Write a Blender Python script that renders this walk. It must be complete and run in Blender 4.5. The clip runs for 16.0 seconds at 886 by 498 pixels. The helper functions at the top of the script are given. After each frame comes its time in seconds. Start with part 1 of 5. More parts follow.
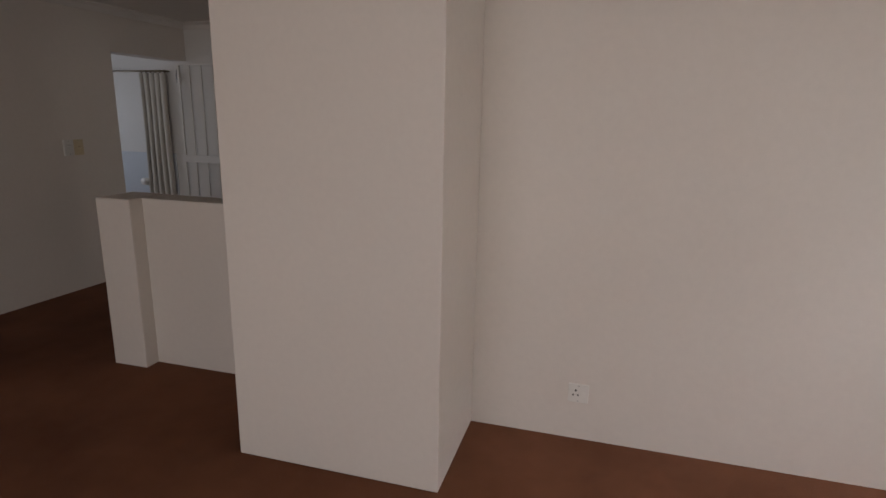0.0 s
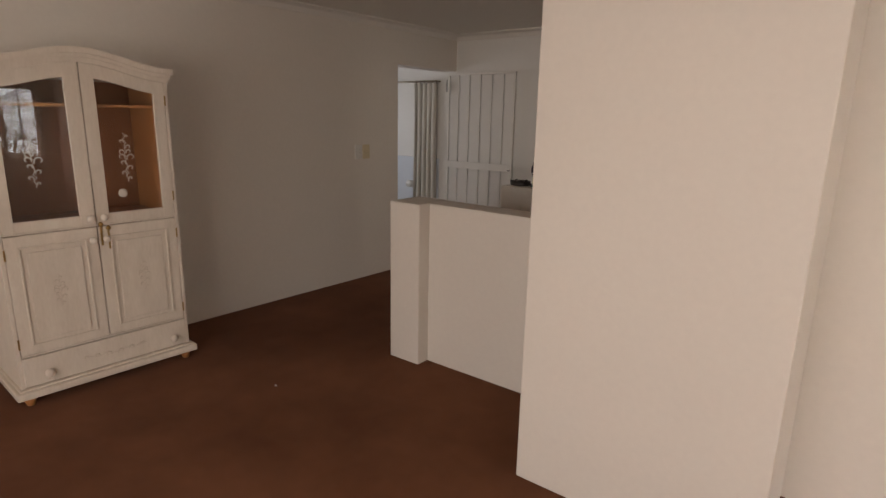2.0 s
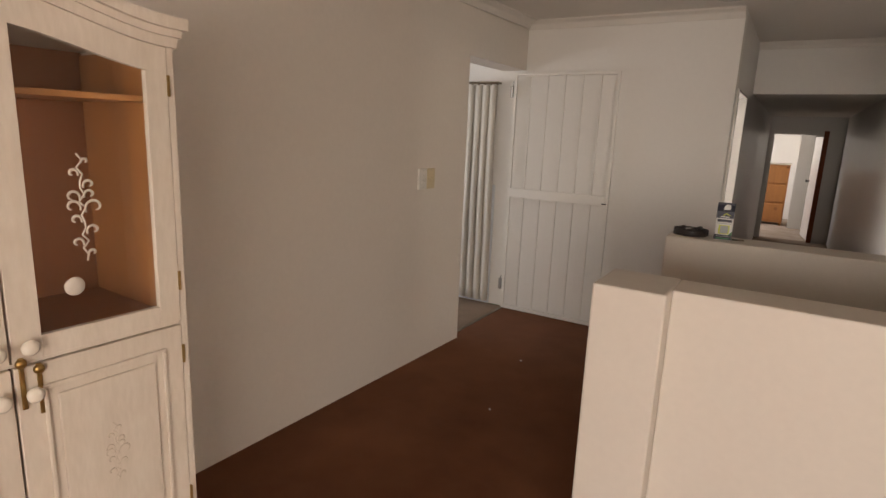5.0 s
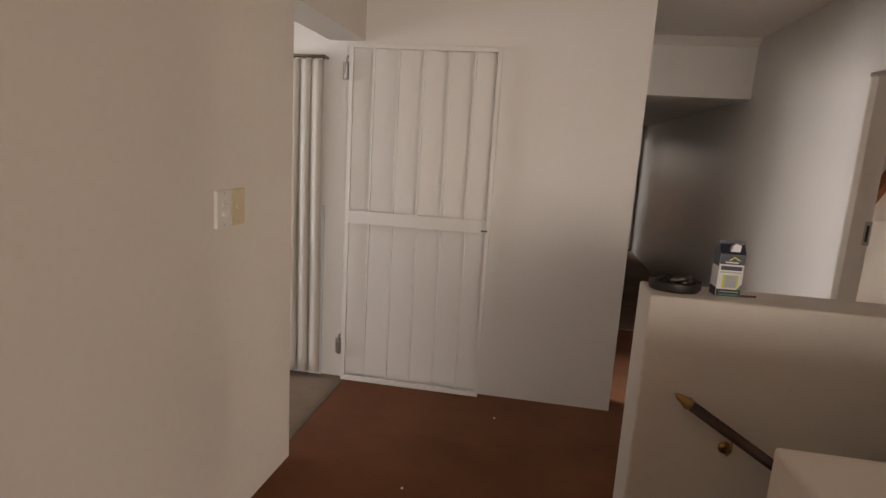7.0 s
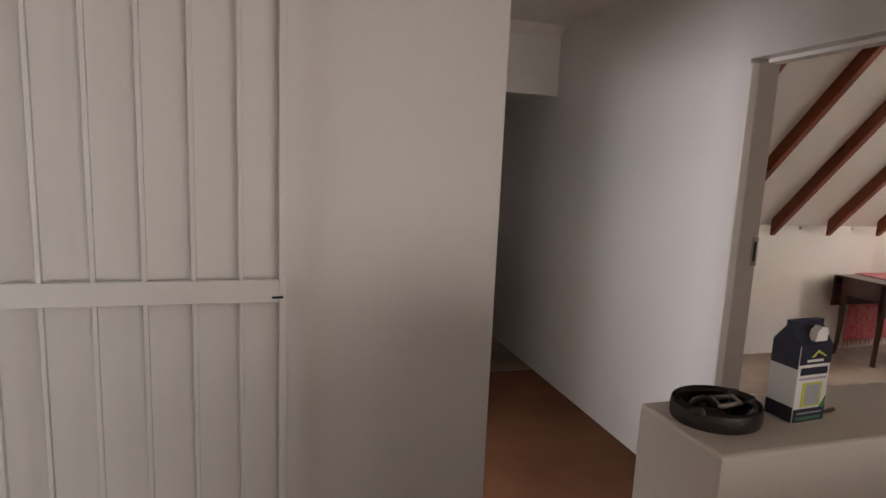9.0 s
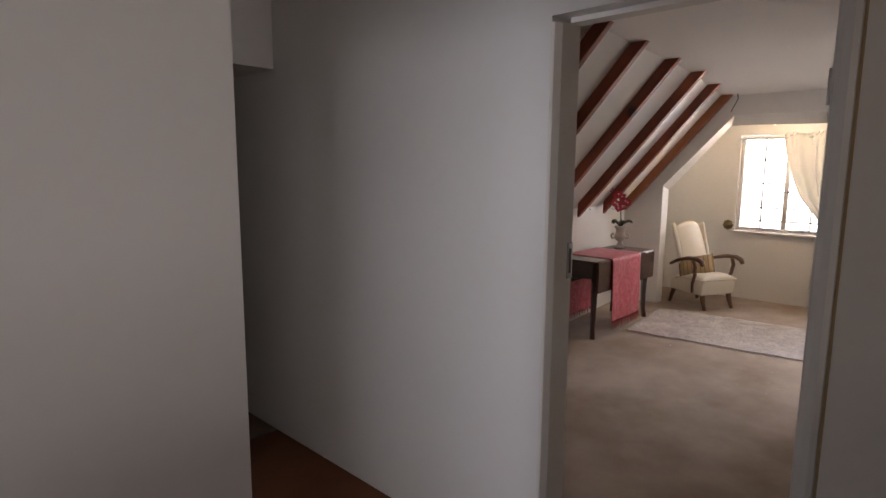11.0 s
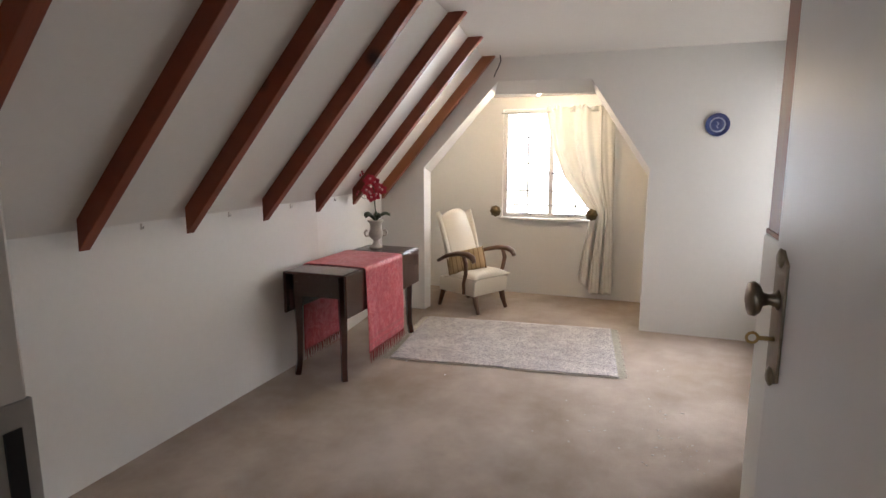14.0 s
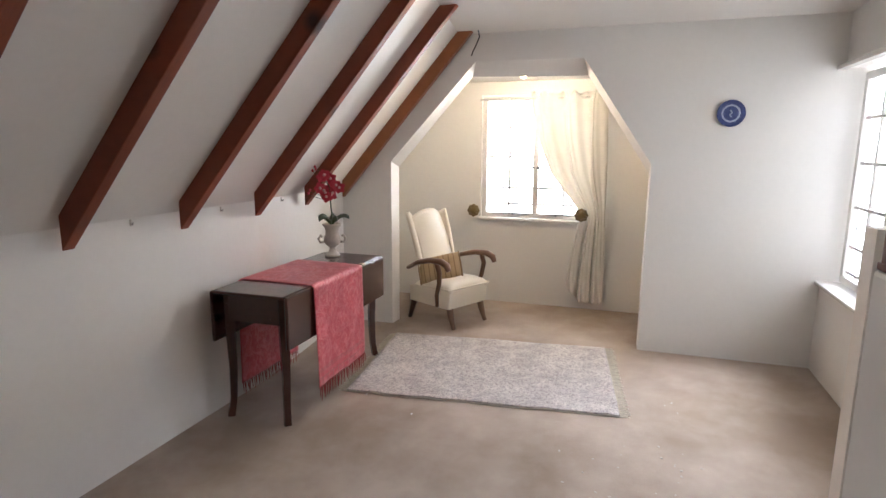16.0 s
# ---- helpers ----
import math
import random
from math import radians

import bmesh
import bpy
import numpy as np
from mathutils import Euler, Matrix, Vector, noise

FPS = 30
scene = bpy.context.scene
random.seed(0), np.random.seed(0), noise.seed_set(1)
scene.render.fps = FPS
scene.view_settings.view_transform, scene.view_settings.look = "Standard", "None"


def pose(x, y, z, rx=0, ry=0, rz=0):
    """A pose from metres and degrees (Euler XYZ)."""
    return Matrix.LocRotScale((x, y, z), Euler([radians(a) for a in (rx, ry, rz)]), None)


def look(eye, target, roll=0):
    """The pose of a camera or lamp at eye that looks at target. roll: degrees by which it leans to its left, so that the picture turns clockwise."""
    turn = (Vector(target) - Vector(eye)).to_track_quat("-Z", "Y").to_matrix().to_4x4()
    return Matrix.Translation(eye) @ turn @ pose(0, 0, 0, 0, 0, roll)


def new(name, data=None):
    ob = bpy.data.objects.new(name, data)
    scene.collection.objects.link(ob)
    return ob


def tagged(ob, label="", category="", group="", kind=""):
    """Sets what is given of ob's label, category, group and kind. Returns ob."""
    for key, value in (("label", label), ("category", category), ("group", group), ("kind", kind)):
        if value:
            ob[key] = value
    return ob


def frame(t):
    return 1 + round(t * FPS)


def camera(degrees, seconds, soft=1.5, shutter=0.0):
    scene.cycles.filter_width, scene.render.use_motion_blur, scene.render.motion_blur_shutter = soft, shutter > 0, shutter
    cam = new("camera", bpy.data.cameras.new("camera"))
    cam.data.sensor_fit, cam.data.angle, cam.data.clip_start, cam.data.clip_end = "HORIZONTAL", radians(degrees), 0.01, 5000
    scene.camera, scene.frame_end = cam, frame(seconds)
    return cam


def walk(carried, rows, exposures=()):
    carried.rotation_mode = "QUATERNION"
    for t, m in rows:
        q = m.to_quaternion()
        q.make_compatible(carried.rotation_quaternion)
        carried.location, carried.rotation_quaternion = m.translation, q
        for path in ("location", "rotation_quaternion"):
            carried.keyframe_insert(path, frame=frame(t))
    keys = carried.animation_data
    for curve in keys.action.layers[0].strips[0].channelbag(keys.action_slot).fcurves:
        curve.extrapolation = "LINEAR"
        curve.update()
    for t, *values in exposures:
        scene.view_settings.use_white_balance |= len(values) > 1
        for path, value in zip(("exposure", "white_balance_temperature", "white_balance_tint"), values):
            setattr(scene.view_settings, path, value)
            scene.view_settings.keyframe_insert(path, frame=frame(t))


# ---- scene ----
cam = camera(76.3, 16.0)
PATH = [
    (0, (0.28, -0.888, 1.609), (-0.254, 0.982, 1.145), 1.1),
    (0.5, (0.21, -0.877, 1.588), (-0.539, 0.92, 1.132), 0.7),
    (1, (0.1, -0.887, 1.586), (-0.835, 0.823, 1.133), 0.7),
    (1.5, (-0.007, -0.932, 1.619), (-1.084, 0.69, 1.162), 1.1),
    (2, (-0.171, -0.881, 1.628), (-1.363, 0.657, 1.167), 1.2),
    (2.5, (-0.443, -0.794, 1.604), (-1.728, 0.67, 1.153), 1.2),
    (3, (-0.786, -0.755, 1.594), (-2.118, 0.67, 1.154), 1.3),
    (3.5, (-1.123, -0.681, 1.594), (-2.459, 0.744, 1.161), 1.6),
    (4, (-1.449, -0.535, 1.593), (-2.772, 0.903, 1.165), 1.8),
    (4.5, (-1.823, -0.378, 1.6), (-3.028, 1.16, 1.175), 2.3),
    (5, (-2.137, -0.143, 1.587), (-3.154, 1.53, 1.176), 2.4),
    (5.2, (-2.273, -0.028, 1.599), (-3.219, 1.683, 1.179), 2.4),
    (7.5, (-3.265, 1.479, 1.527), (-3.391, 3.446, 1.187), 3.6),
    (8, (-3.399, 1.818, 1.534), (-3.319, 3.789, 1.202), 3.5),
    (8.2, (-3.42, 1.938, 1.535), (-3.254, 3.905, 1.213), 3.4),
    (10.3, (-3.316, 3.11, 1.532), (-2.124, 4.691, 1.251), 0.9),
    (10.5, (-3.273, 3.179, 1.527), (-2.008, 4.702, 1.247), 0.8),
    (11, (-3.144, 3.375, 1.54), (-1.7, 4.729, 1.255), 0.4),
    (11.5, (-2.964, 3.496, 1.546), (-1.36, 4.655, 1.255), 0.0),
    (12, (-2.71, 3.587, 1.506), (-0.998, 4.581, 1.218), -0.1),
    (12.5, (-2.445, 3.694, 1.498), (-0.671, 4.568, 1.203), -0.2),
    (13, (-2.19, 3.788, 1.489), (-0.371, 4.564, 1.187), -0.2),
    (13.5, (-1.902, 3.862, 1.475), (-0.063, 4.583, 1.165), -0.2),
    (14, (-1.66, 3.956, 1.464), (0.191, 4.639, 1.138), 0.0),
    (14.5, (-1.448, 4.017, 1.466), (0.415, 4.66, 1.129), 0.1),
    (15, (-1.236, 4.05, 1.466), (0.631, 4.68, 1.124), 0.1),
    (15.5, (-1.089, 4.078, 1.471), (0.776, 4.709, 1.121), 0.3),
    (16, (-0.992, 4.123, 1.472), (0.878, 4.735, 1.116), 0.3),
]
EXPOSURES = [(0.0, -1.1, 6300, 18), (1.0, -0.75, 6700, 18), (2.0, -0.3, 7000, 18), (3.5, 0.08, 7850, 18), (5.0, 0.5, 7300, 18), (7.5, 0.6, 7200, 20), (8.2, 0.62, 7000, 20), (10.5, -0.28, 6400, 20), (11.0, -0.27, 6350, 20), (12.0, 0.02, 6200, 18), (13.0, 0.05, 6150, 16), (14.5, 0.22, 5900, 14), (15.0, 0.28, 5850, 14), (16.0, 0.36, 5800, 14)]
walk(cam, [(t, look(eye, target, roll)) for t, eye, target, roll in PATH], EXPOSURES)

# ---- light ----
world = bpy.data.worlds.new("world")
scene.world = world
world.use_nodes = True
wn = world.node_tree.nodes
sky = wn.new("ShaderNodeTexSky")
sky.sky_type, sky.sun_disc = "NISHITA", False
sky.sun_elevation, sky.sun_rotation = radians(48), radians(120)
world.node_tree.links.new(sky.outputs[0], wn["Background"].inputs[0])
wn["Background"].inputs[1].default_value = 0.12
sun_data = bpy.data.lights.new("sun", "SUN")
sun_data.energy, sun_data.angle, sun_data.color = 1.2, radians(12), (1.0, 0.96, 0.9)
sun = new("sun", sun_data)
sun.matrix_world = look((20, 12, 25), (0, 0, 0))


def window_light(name, place, target, width, height, watts, color):
    """An added area lamp in or outside a window's opening, standing in for daylight."""
    data = bpy.data.lights.new(name, "AREA")
    data.shape, data.size, data.size_y, data.energy, data.color = "RECTANGLE", width, height, watts, color
    ob = new(name, data)
    ob.matrix_world = look(place, target)
    return ob


DAY = (1.0, 0.985, 0.96)
window_light("daylight_south", (-0.4, -3.52, 1.25), (-0.4, 0, 0.7), 3.4, 1.7, 112, (1.0, 0.955, 0.90))
# added lamp high outside, in place of sky; also brightens the bedroom floor
window_light("daylight_east", (3.9, 0.9, 3.3), (0.9, 0.95, 0.2), 1.6, 1.6, 470, (0.95, 0.97, 1.0))
window_light("daylight_east_low", (2.78, 0.55, 1.43), (0.0, 0.6, 0.9), 0.58, 0.9, 11, (1.0, 0.97, 0.92))
window_light("daylight_dormer", (4.62, 4.93, 1.42), (3.0, 4.93, 0.9), 1.4, 1.4, 38, DAY)
window_light("daylight_side", (2.9, 2.40, 1.32), (2.7, 5, 0.7), 2.6, 1.5, 33, DAY)
window_light("daylight_washroom", (-6.58, 3.4, 1.6), (-1.5, 4.4, 1.7), 1.6, 1.0, 20, (0.88, 0.93, 1.0))
window_light("daylight_side_room", (-4.55, 5.5, 1.5), (-3, 5.2, 1.2), 0.9, 0.9, 42, (0.92, 0.96, 1.0))
window_light("daylight_end_room", (-4.05, 12.6, 1.4), (0, 12.6, 1.0), 1.2, 1.2, 30, (0.95, 0.97, 1.0))
bay_bulb = bpy.data.lights.new("bay_bulb", "POINT")
bay_bulb.energy, bay_bulb.color, bay_bulb.shadow_soft_size = 21.0, (1.0, 0.76, 0.46), 0.03
new("bay_bulb", bay_bulb).location = (3.52, 4.95, 1.965)


# ---- materials ----
def material(name, color, rough=0.6, metal=0.0, vary=0.12, scale=3.0, grain=60.0, bump=0.15, stretch=(1, 1, 1), dark=None, spec=0.5, coat=0.0, sheen=0.0):
    """A surface with a broad and a fine variation of its colour, a fine relief and uneven gloss."""
    m = bpy.data.materials.new(name)
    m.use_nodes = True
    n, l = m.node_tree.nodes, m.node_tree.links
    p = n["Principled BSDF"]
    co, mp = n.new("ShaderNodeTexCoord"), n.new("ShaderNodeMapping")
    mp.inputs["Scale"].default_value = stretch
    l.new(co.outputs["Object"], mp.inputs[0])
    big, fine = n.new("ShaderNodeTexNoise"), n.new("ShaderNodeTexNoise")
    big.inputs["Scale"].default_value, big.inputs["Detail"].default_value = scale, 4
    fine.inputs["Scale"].default_value, fine.inputs["Detail"].default_value = grain, 3
    l.new(mp.outputs[0], big.inputs[0]), l.new(mp.outputs[0], fine.inputs[0])
    mix = n.new("ShaderNodeMix")
    mix.data_type = "RGBA"
    d = dark or tuple(c * (1 - vary * 1.6) for c in color)
    b = tuple(min(1, c * (1 + vary * 0.5)) for c in color)
    mix.inputs[6].default_value, mix.inputs[7].default_value = (*d, 1), (*b, 1)
    add = n.new("ShaderNodeMath")
    add.operation = "MULTIPLY_ADD"
    add.inputs[1].default_value = 0.45
    sc = n.new("ShaderNodeMath")
    sc.operation = "MULTIPLY"
    sc.inputs[1].default_value = 0.6
    l.new(big.outputs[0], sc.inputs[0])
    l.new(fine.outputs[0], add.inputs[0]), l.new(sc.outputs[0], add.inputs[2])
    l.new(add.outputs[0], mix.inputs[0])
    l.new(mix.outputs[2], p.inputs["Base Color"])
    rr = n.new("ShaderNodeMapRange")
    rr.inputs[3].default_value, rr.inputs[4].default_value = max(0.02, rough - 0.08), min(1, rough + 0.08)
    l.new(big.outputs[0], rr.inputs[0]), l.new(rr.outputs[0], p.inputs["Roughness"])
    p.inputs["Metallic"].default_value = metal
    p.inputs["Specular IOR Level"].default_value = spec
    p.inputs["Coat Weight"].default_value = coat
    p.inputs["Sheen Weight"].default_value = sheen
    if bump:
        bp = n.new("ShaderNodeBump")
        bp.inputs["Strength"].default_value, bp.inputs["Distance"].default_value = bump, 0.004
        l.new(fine.outputs[0], bp.inputs["Height"]), l.new(bp.outputs[0], p.inputs["Normal"])
    return m


def carpet(name, color, dark, scale):
    """Cut pile with trodden, stained patches and a tight nap."""
    m = material(name, color, 0.95, 0, 0.2, scale, 420, 0.7, dark=dark, spec=0.08, sheen=0.04)
    n, l = m.node_tree.nodes, m.node_tree.links
    p = n["Principled BSDF"]
    src = p.inputs["Base Color"].links[0].from_socket
    co = n.new("ShaderNodeTexCoord")
    st = n.new("ShaderNodeTexNoise")
    st.inputs["Scale"].default_value, st.inputs["Detail"].default_value, st.inputs["Roughness"].default_value = 1.1, 6, 0.62
    l.new(co.outputs["Object"], st.inputs[0])
    ramp = n.new("ShaderNodeValToRGB")
    ramp.color_ramp.elements[0].position, ramp.color_ramp.elements[1].position = 0.36, 0.62
    ramp.color_ramp.elements[0].color = (0.66, 0.62, 0.57, 1)
    l.new(st.outputs[0], ramp.inputs[0])
    mul = n.new("ShaderNodeMix")
    mul.data_type, mul.blend_type = "RGBA", "MULTIPLY"
    mul.inputs[0].default_value = 1
    l.new(src, mul.inputs[6]), l.new(ramp.outputs[0], mul.inputs[7]), l.new(mul.outputs[2], p.inputs["Base Color"])
    return m


def wood(name, color, dark, rough=0.35, stretch=(14, 14, 1.2), knots=True, coat=0.0):
    """Long grain along the stretched axis, with darker knots."""
    m = material(name, color, rough, 0, 0.3, 2.2, 14, 0.12, stretch=stretch, dark=dark, coat=coat)
    if knots:
        n, l = m.node_tree.nodes, m.node_tree.links
        p = n["Principled BSDF"]
        src = p.inputs["Base Color"].links[0].from_socket
        co = n.new("ShaderNodeTexCoord")
        vo = n.new("ShaderNodeTexVoronoi")
        vo.inputs["Scale"].default_value = 2.3
        l.new(co.outputs["Object"], vo.inputs[0])
        ramp = n.new("ShaderNodeValToRGB")
        ramp.color_ramp.elements[0].position, ramp.color_ramp.elements[1].position = 0.07, 0.15
        ramp.color_ramp.elements[0].color = (0.18, 0.12, 0.1, 1)
        l.new(vo.outputs["Distance"], ramp.inputs[0])
        mul = n.new("ShaderNodeMix")
        mul.data_type, mul.blend_type = "RGBA", "MULTIPLY"
        mul.inputs[0].default_value = 1
        l.new(src, mul.inputs[6]), l.new(ramp.outputs[0], mul.inputs[7]), l.new(mul.outputs[2], p.inputs["Base Color"])
    return m


def glass(name):
    m = bpy.data.materials.new(name)
    m.use_nodes = True
    p = m.node_tree.nodes["Principled BSDF"]
    p.inputs["Base Color"].default_value = (0.97, 0.98, 0.97, 1)
    p.inputs["Transmission Weight"].default_value, p.inputs["Roughness"].default_value, p.inputs["IOR"].default_value = 1, 0.0, 1.48
    return m


def glow(name, color, strength):
    m = bpy.data.materials.new(name)
    m.use_nodes = True
    p = m.node_tree.nodes["Principled BSDF"]
    p.inputs["Base Color"].default_value = (0.9, 0.9, 0.88, 1)
    p.inputs["Emission Color"].default_value, p.inputs["Emission Strength"].default_value = (*color, 1), strength
    return m


WALL = material("cream_wall_paint", (0.76, 0.705, 0.63), 0.55, 0, 0.07, 1.1, 34, 0.16)
PALE = material("white_wall_paint", (0.79, 0.765, 0.715), 0.5, 0, 0.05, 1.4, 30, 0.18)
GREY = material("passage_wall_paint", (0.66, 0.63, 0.59), 0.34, 0, 0.05, 1.5, 26, 0.1)
CEIL = material("ceiling_paint", (0.74, 0.70, 0.64), 0.8, 0, 0.05, 1.2, 40, 0.12)
GLOSS = material("white_gloss_paint", (0.77, 0.74, 0.69), 0.22, 0, 0.05, 2.5, 30, 0.08, stretch=(1, 1, 0.2))
DOORP = material("white_door_paint", (0.80, 0.775, 0.745), 0.38, 0, 0.04, 2.0, 24, 0.06, stretch=(1, 1, 0.25))
GATEP = material("white_enamel", (0.78, 0.75, 0.69), 0.35, 0, 0.06, 5, 60, 0.06)
BROWN = carpet("brown_carpet", (0.215, 0.088, 0.043), (0.145, 0.055, 0.026), 5)
BEIGE = carpet("beige_carpet", (0.53, 0.445, 0.37), (0.38, 0.305, 0.245), 4)
DUN = carpet("dun_carpet", (0.32, 0.235, 0.17), (0.23, 0.165, 0.12), 4)
TILE = material("pale_tile", (0.72, 0.76, 0.8), 0.15, 0, 0.04, 2, 20, 0.02)
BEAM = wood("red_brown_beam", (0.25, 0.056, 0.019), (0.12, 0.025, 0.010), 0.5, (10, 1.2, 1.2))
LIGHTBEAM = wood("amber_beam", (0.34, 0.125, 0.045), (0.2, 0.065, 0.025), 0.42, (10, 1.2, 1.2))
VARN = wood("varnished_panel", (0.21, 0.055, 0.019), (0.12, 0.028, 0.011), 0.42, (5, 5, 0.8), False)
VARN.node_tree.nodes["Principled BSDF"].inputs["Specular IOR Level"].default_value = 0.14
# the orange pine again, darkened in colour to give the cupboard's inner shade
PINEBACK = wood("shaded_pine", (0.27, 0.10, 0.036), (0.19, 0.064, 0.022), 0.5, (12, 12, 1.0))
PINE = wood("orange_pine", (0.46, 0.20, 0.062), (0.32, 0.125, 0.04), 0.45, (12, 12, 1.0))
LIMED = wood("limed_wood", (0.68, 0.615, 0.53), (0.54, 0.46, 0.365), 0.5, (6, 6, 1.6), False)
FLOUR = material("faded_stencil", (0.66, 0.57, 0.46), 0.7, 0, 0.2, 20, 90, 0.1)
FROST = material("frosted_white", (0.66, 0.60, 0.52), 0.6, 0, 0.05, 9, 60, 0.05)
MAHOG = wood("dark_mahogany", (0.060, 0.021, 0.014), (0.03, 0.011, 0.008), 0.24, (2, 14, 14), False, 0.2)
WALNUT = wood("walnut_arm", (0.15, 0.075, 0.04), (0.08, 0.038, 0.02), 0.35, (8, 8, 3), False)
LEATH = material("cream_leatherette", (0.80, 0.74, 0.62), 0.36, 0, 0.05, 4, 120, 0.12)
SILK = material("red_silk", (0.74, 0.135, 0.165), 0.42, 0, 0.30, 9, 60, 0.5, dark=(0.46, 0.035, 0.06), sheen=0.12)
PINKBAND = material("pink_woven_band", (0.62, 0.19, 0.20), 0.6, 0, 0.3, 40, 160, 0.3)
FRINGE = material("red_fringe", (0.42, 0.06, 0.06), 0.8, 0, 0.2, 20, 200, 0.2)
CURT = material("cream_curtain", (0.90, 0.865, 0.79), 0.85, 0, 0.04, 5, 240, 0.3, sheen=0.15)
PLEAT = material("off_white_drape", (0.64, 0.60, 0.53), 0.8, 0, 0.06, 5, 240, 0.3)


def let_light_through(m, share):
    """Thin cloth: part of the light goes through it."""
    n, l = m.node_tree.nodes, m.node_tree.links
    p, out = n["Principled BSDF"], n["Material Output"]
    tr, mx = n.new("ShaderNodeBsdfTranslucent"), n.new("ShaderNodeMixShader")
    src = p.inputs["Base Color"].links[0].from_socket
    l.new(src, tr.inputs[0])
    mx.inputs[0].default_value = share
    l.new(p.outputs[0], mx.inputs[1]), l.new(tr.outputs[0], mx.inputs[2]), l.new(mx.outputs[0], out.inputs[0])


let_light_through(CURT, 0.22)
let_light_through(SILK, 0.24)
def damask(m):
    """A woven figure of paler, blurred veins and worn creases over the cloth's colour."""
    n, l = m.node_tree.nodes, m.node_tree.links
    p = n["Principled BSDF"]
    co = n.new("ShaderNodeTexCoord")
    for scale, low, high, tint, share in ((6, 0.48, 0.53, (0.92, 0.40, 0.40, 1), 0.5), (15, 0.49, 0.54, (0.90, 0.36, 0.38, 1), 0.45), (3.5, 0.45, 0.65, (0.50, 0.05, 0.09, 1), 0.45)):
        src = p.inputs["Base Color"].links[0].from_socket
        no = n.new("ShaderNodeTexNoise")
        no.inputs["Scale"].default_value, no.inputs["Detail"].default_value, no.inputs["Distortion"].default_value = scale, 4, 2.5
        l.new(co.outputs["Object"], no.inputs[0])
        ramp = n.new("ShaderNodeValToRGB")
        e = ramp.color_ramp.elements
        e[0].position, e[0].color = low, (0, 0, 0, 1)
        e[1].position, e[1].color = high, (1, 1, 1, 1)
        k = e.new(high + (high - low) * 1.5)
        k.color = (0, 0, 0, 1)
        l.new(no.outputs[0], ramp.inputs[0])
        amount = n.new("ShaderNodeMath")
        amount.operation = "MULTIPLY"
        amount.inputs[1].default_value = share
        l.new(ramp.outputs[0], amount.inputs[0])
        mx = n.new("ShaderNodeMix")
        mx.data_type = "RGBA"
        mx.inputs[7].default_value = tint
        l.new(amount.outputs[0], mx.inputs[0]), l.new(src, mx.inputs[6]), l.new(mx.outputs[2], p.inputs["Base Color"])


damask(SILK)
BRASS = material("aged_brass", (0.45, 0.30, 0.11), 0.35, 1, 0.3, 12, 80, 0.1)
BRONZE = material("antique_bronze", (0.25, 0.185, 0.085), 0.45, 0.7, 0.4, 30, 90, 0.3)
PEWTER = material("worn_pewter", (0.29, 0.24, 0.175), 0.35, 1, 0.35, 18, 90, 0.2)
STEEL = material("brushed_steel", (0.45, 0.43, 0.40), 0.4, 1, 0.15, 10, 80, 0.1)
BLACK = material("black_iron", (0.03, 0.028, 0.026), 0.4, 0.4, 0.2, 12, 60, 0.1)
CERAM = material("ivory_ceramic", (0.80, 0.74, 0.64), 0.2, 0, 0.05, 8, 40, 0.02)
PLAST = material("white_plastic", (0.78, 0.76, 0.70), 0.35, 0, 0.04, 6, 40, 0.02)
YPLAST = material("yellowed_plastic", (0.66, 0.56, 0.36), 0.4, 0, 0.06, 6, 40, 0.02)
STONEW = material("crackled_urn", (0.60, 0.55, 0.47), 0.6, 0, 0.3, 16, 60, 0.4)
LEAF = material("dark_green_leaf", (0.035, 0.055, 0.022), 0.4, 0, 0.3, 12, 60, 0.1)
PETAL = material("red_petal", (0.52, 0.025, 0.05), 0.5, 0, 0.35, 30, 120, 0.1)
PINKC = material("pale_pink_throat", (0.72, 0.42, 0.40), 0.5, 0, 0.2, 30, 90, 0.1)
NAVY = material("navy_print", (0.018, 0.022, 0.040), 0.4, 0, 0.1, 9, 40, 0.02)
INKW = material("white_card", (0.78, 0.78, 0.76), 0.45, 0, 0.04, 9, 40, 0.02)
LIME = material("lime_print", (0.62, 0.66, 0.08), 0.45, 0, 0.05, 9, 40, 0.02)
GREENP = material("green_print", (0.05, 0.24, 0.10), 0.45, 0, 0.05, 9, 40, 0.02)
GREYP = material("grey_print", (0.40, 0.43, 0.45), 0.45, 0, 0.1, 30, 90, 0.02)
LEATHB = material("black_strap", (0.028, 0.02, 0.017), 0.45, 0, 0.3, 20, 120, 0.25)
BLUEP = material("cobalt_glaze", (0.09, 0.12, 0.30), 0.18, 0, 0.2, 70, 150, 0.02, dark=(0.002, 0.004, 0.05))
BLUEW = material("pale_blue_glaze", (0.56, 0.61, 0.76), 0.18, 0, 0.4, 60, 90, 0.02)
STRIPE = material("tan_stripe", (0.46, 0.33, 0.17), 0.8, 0, 0.25, 8, 160, 0.3)
DKSTR = material("dark_stripe", (0.29, 0.19, 0.095), 0.8, 0, 0.25, 8, 160, 0.3)
GLASS = glass("clear_glass")
LAMPON = glow("lit_opal_glass", (1.0, 0.95, 0.82), 4.0)
BULB = glow("warm_bulb", (1.0, 0.72, 0.34), 6.0)
OPAL = material("opal_glass", (0.84, 0.82, 0.77), 0.25, 0, 0.03, 4, 30, 0.0)
LAWN = material("lawn", (0.07, 0.11, 0.035), 0.9, 0, 0.4, 2, 80, 0.6)
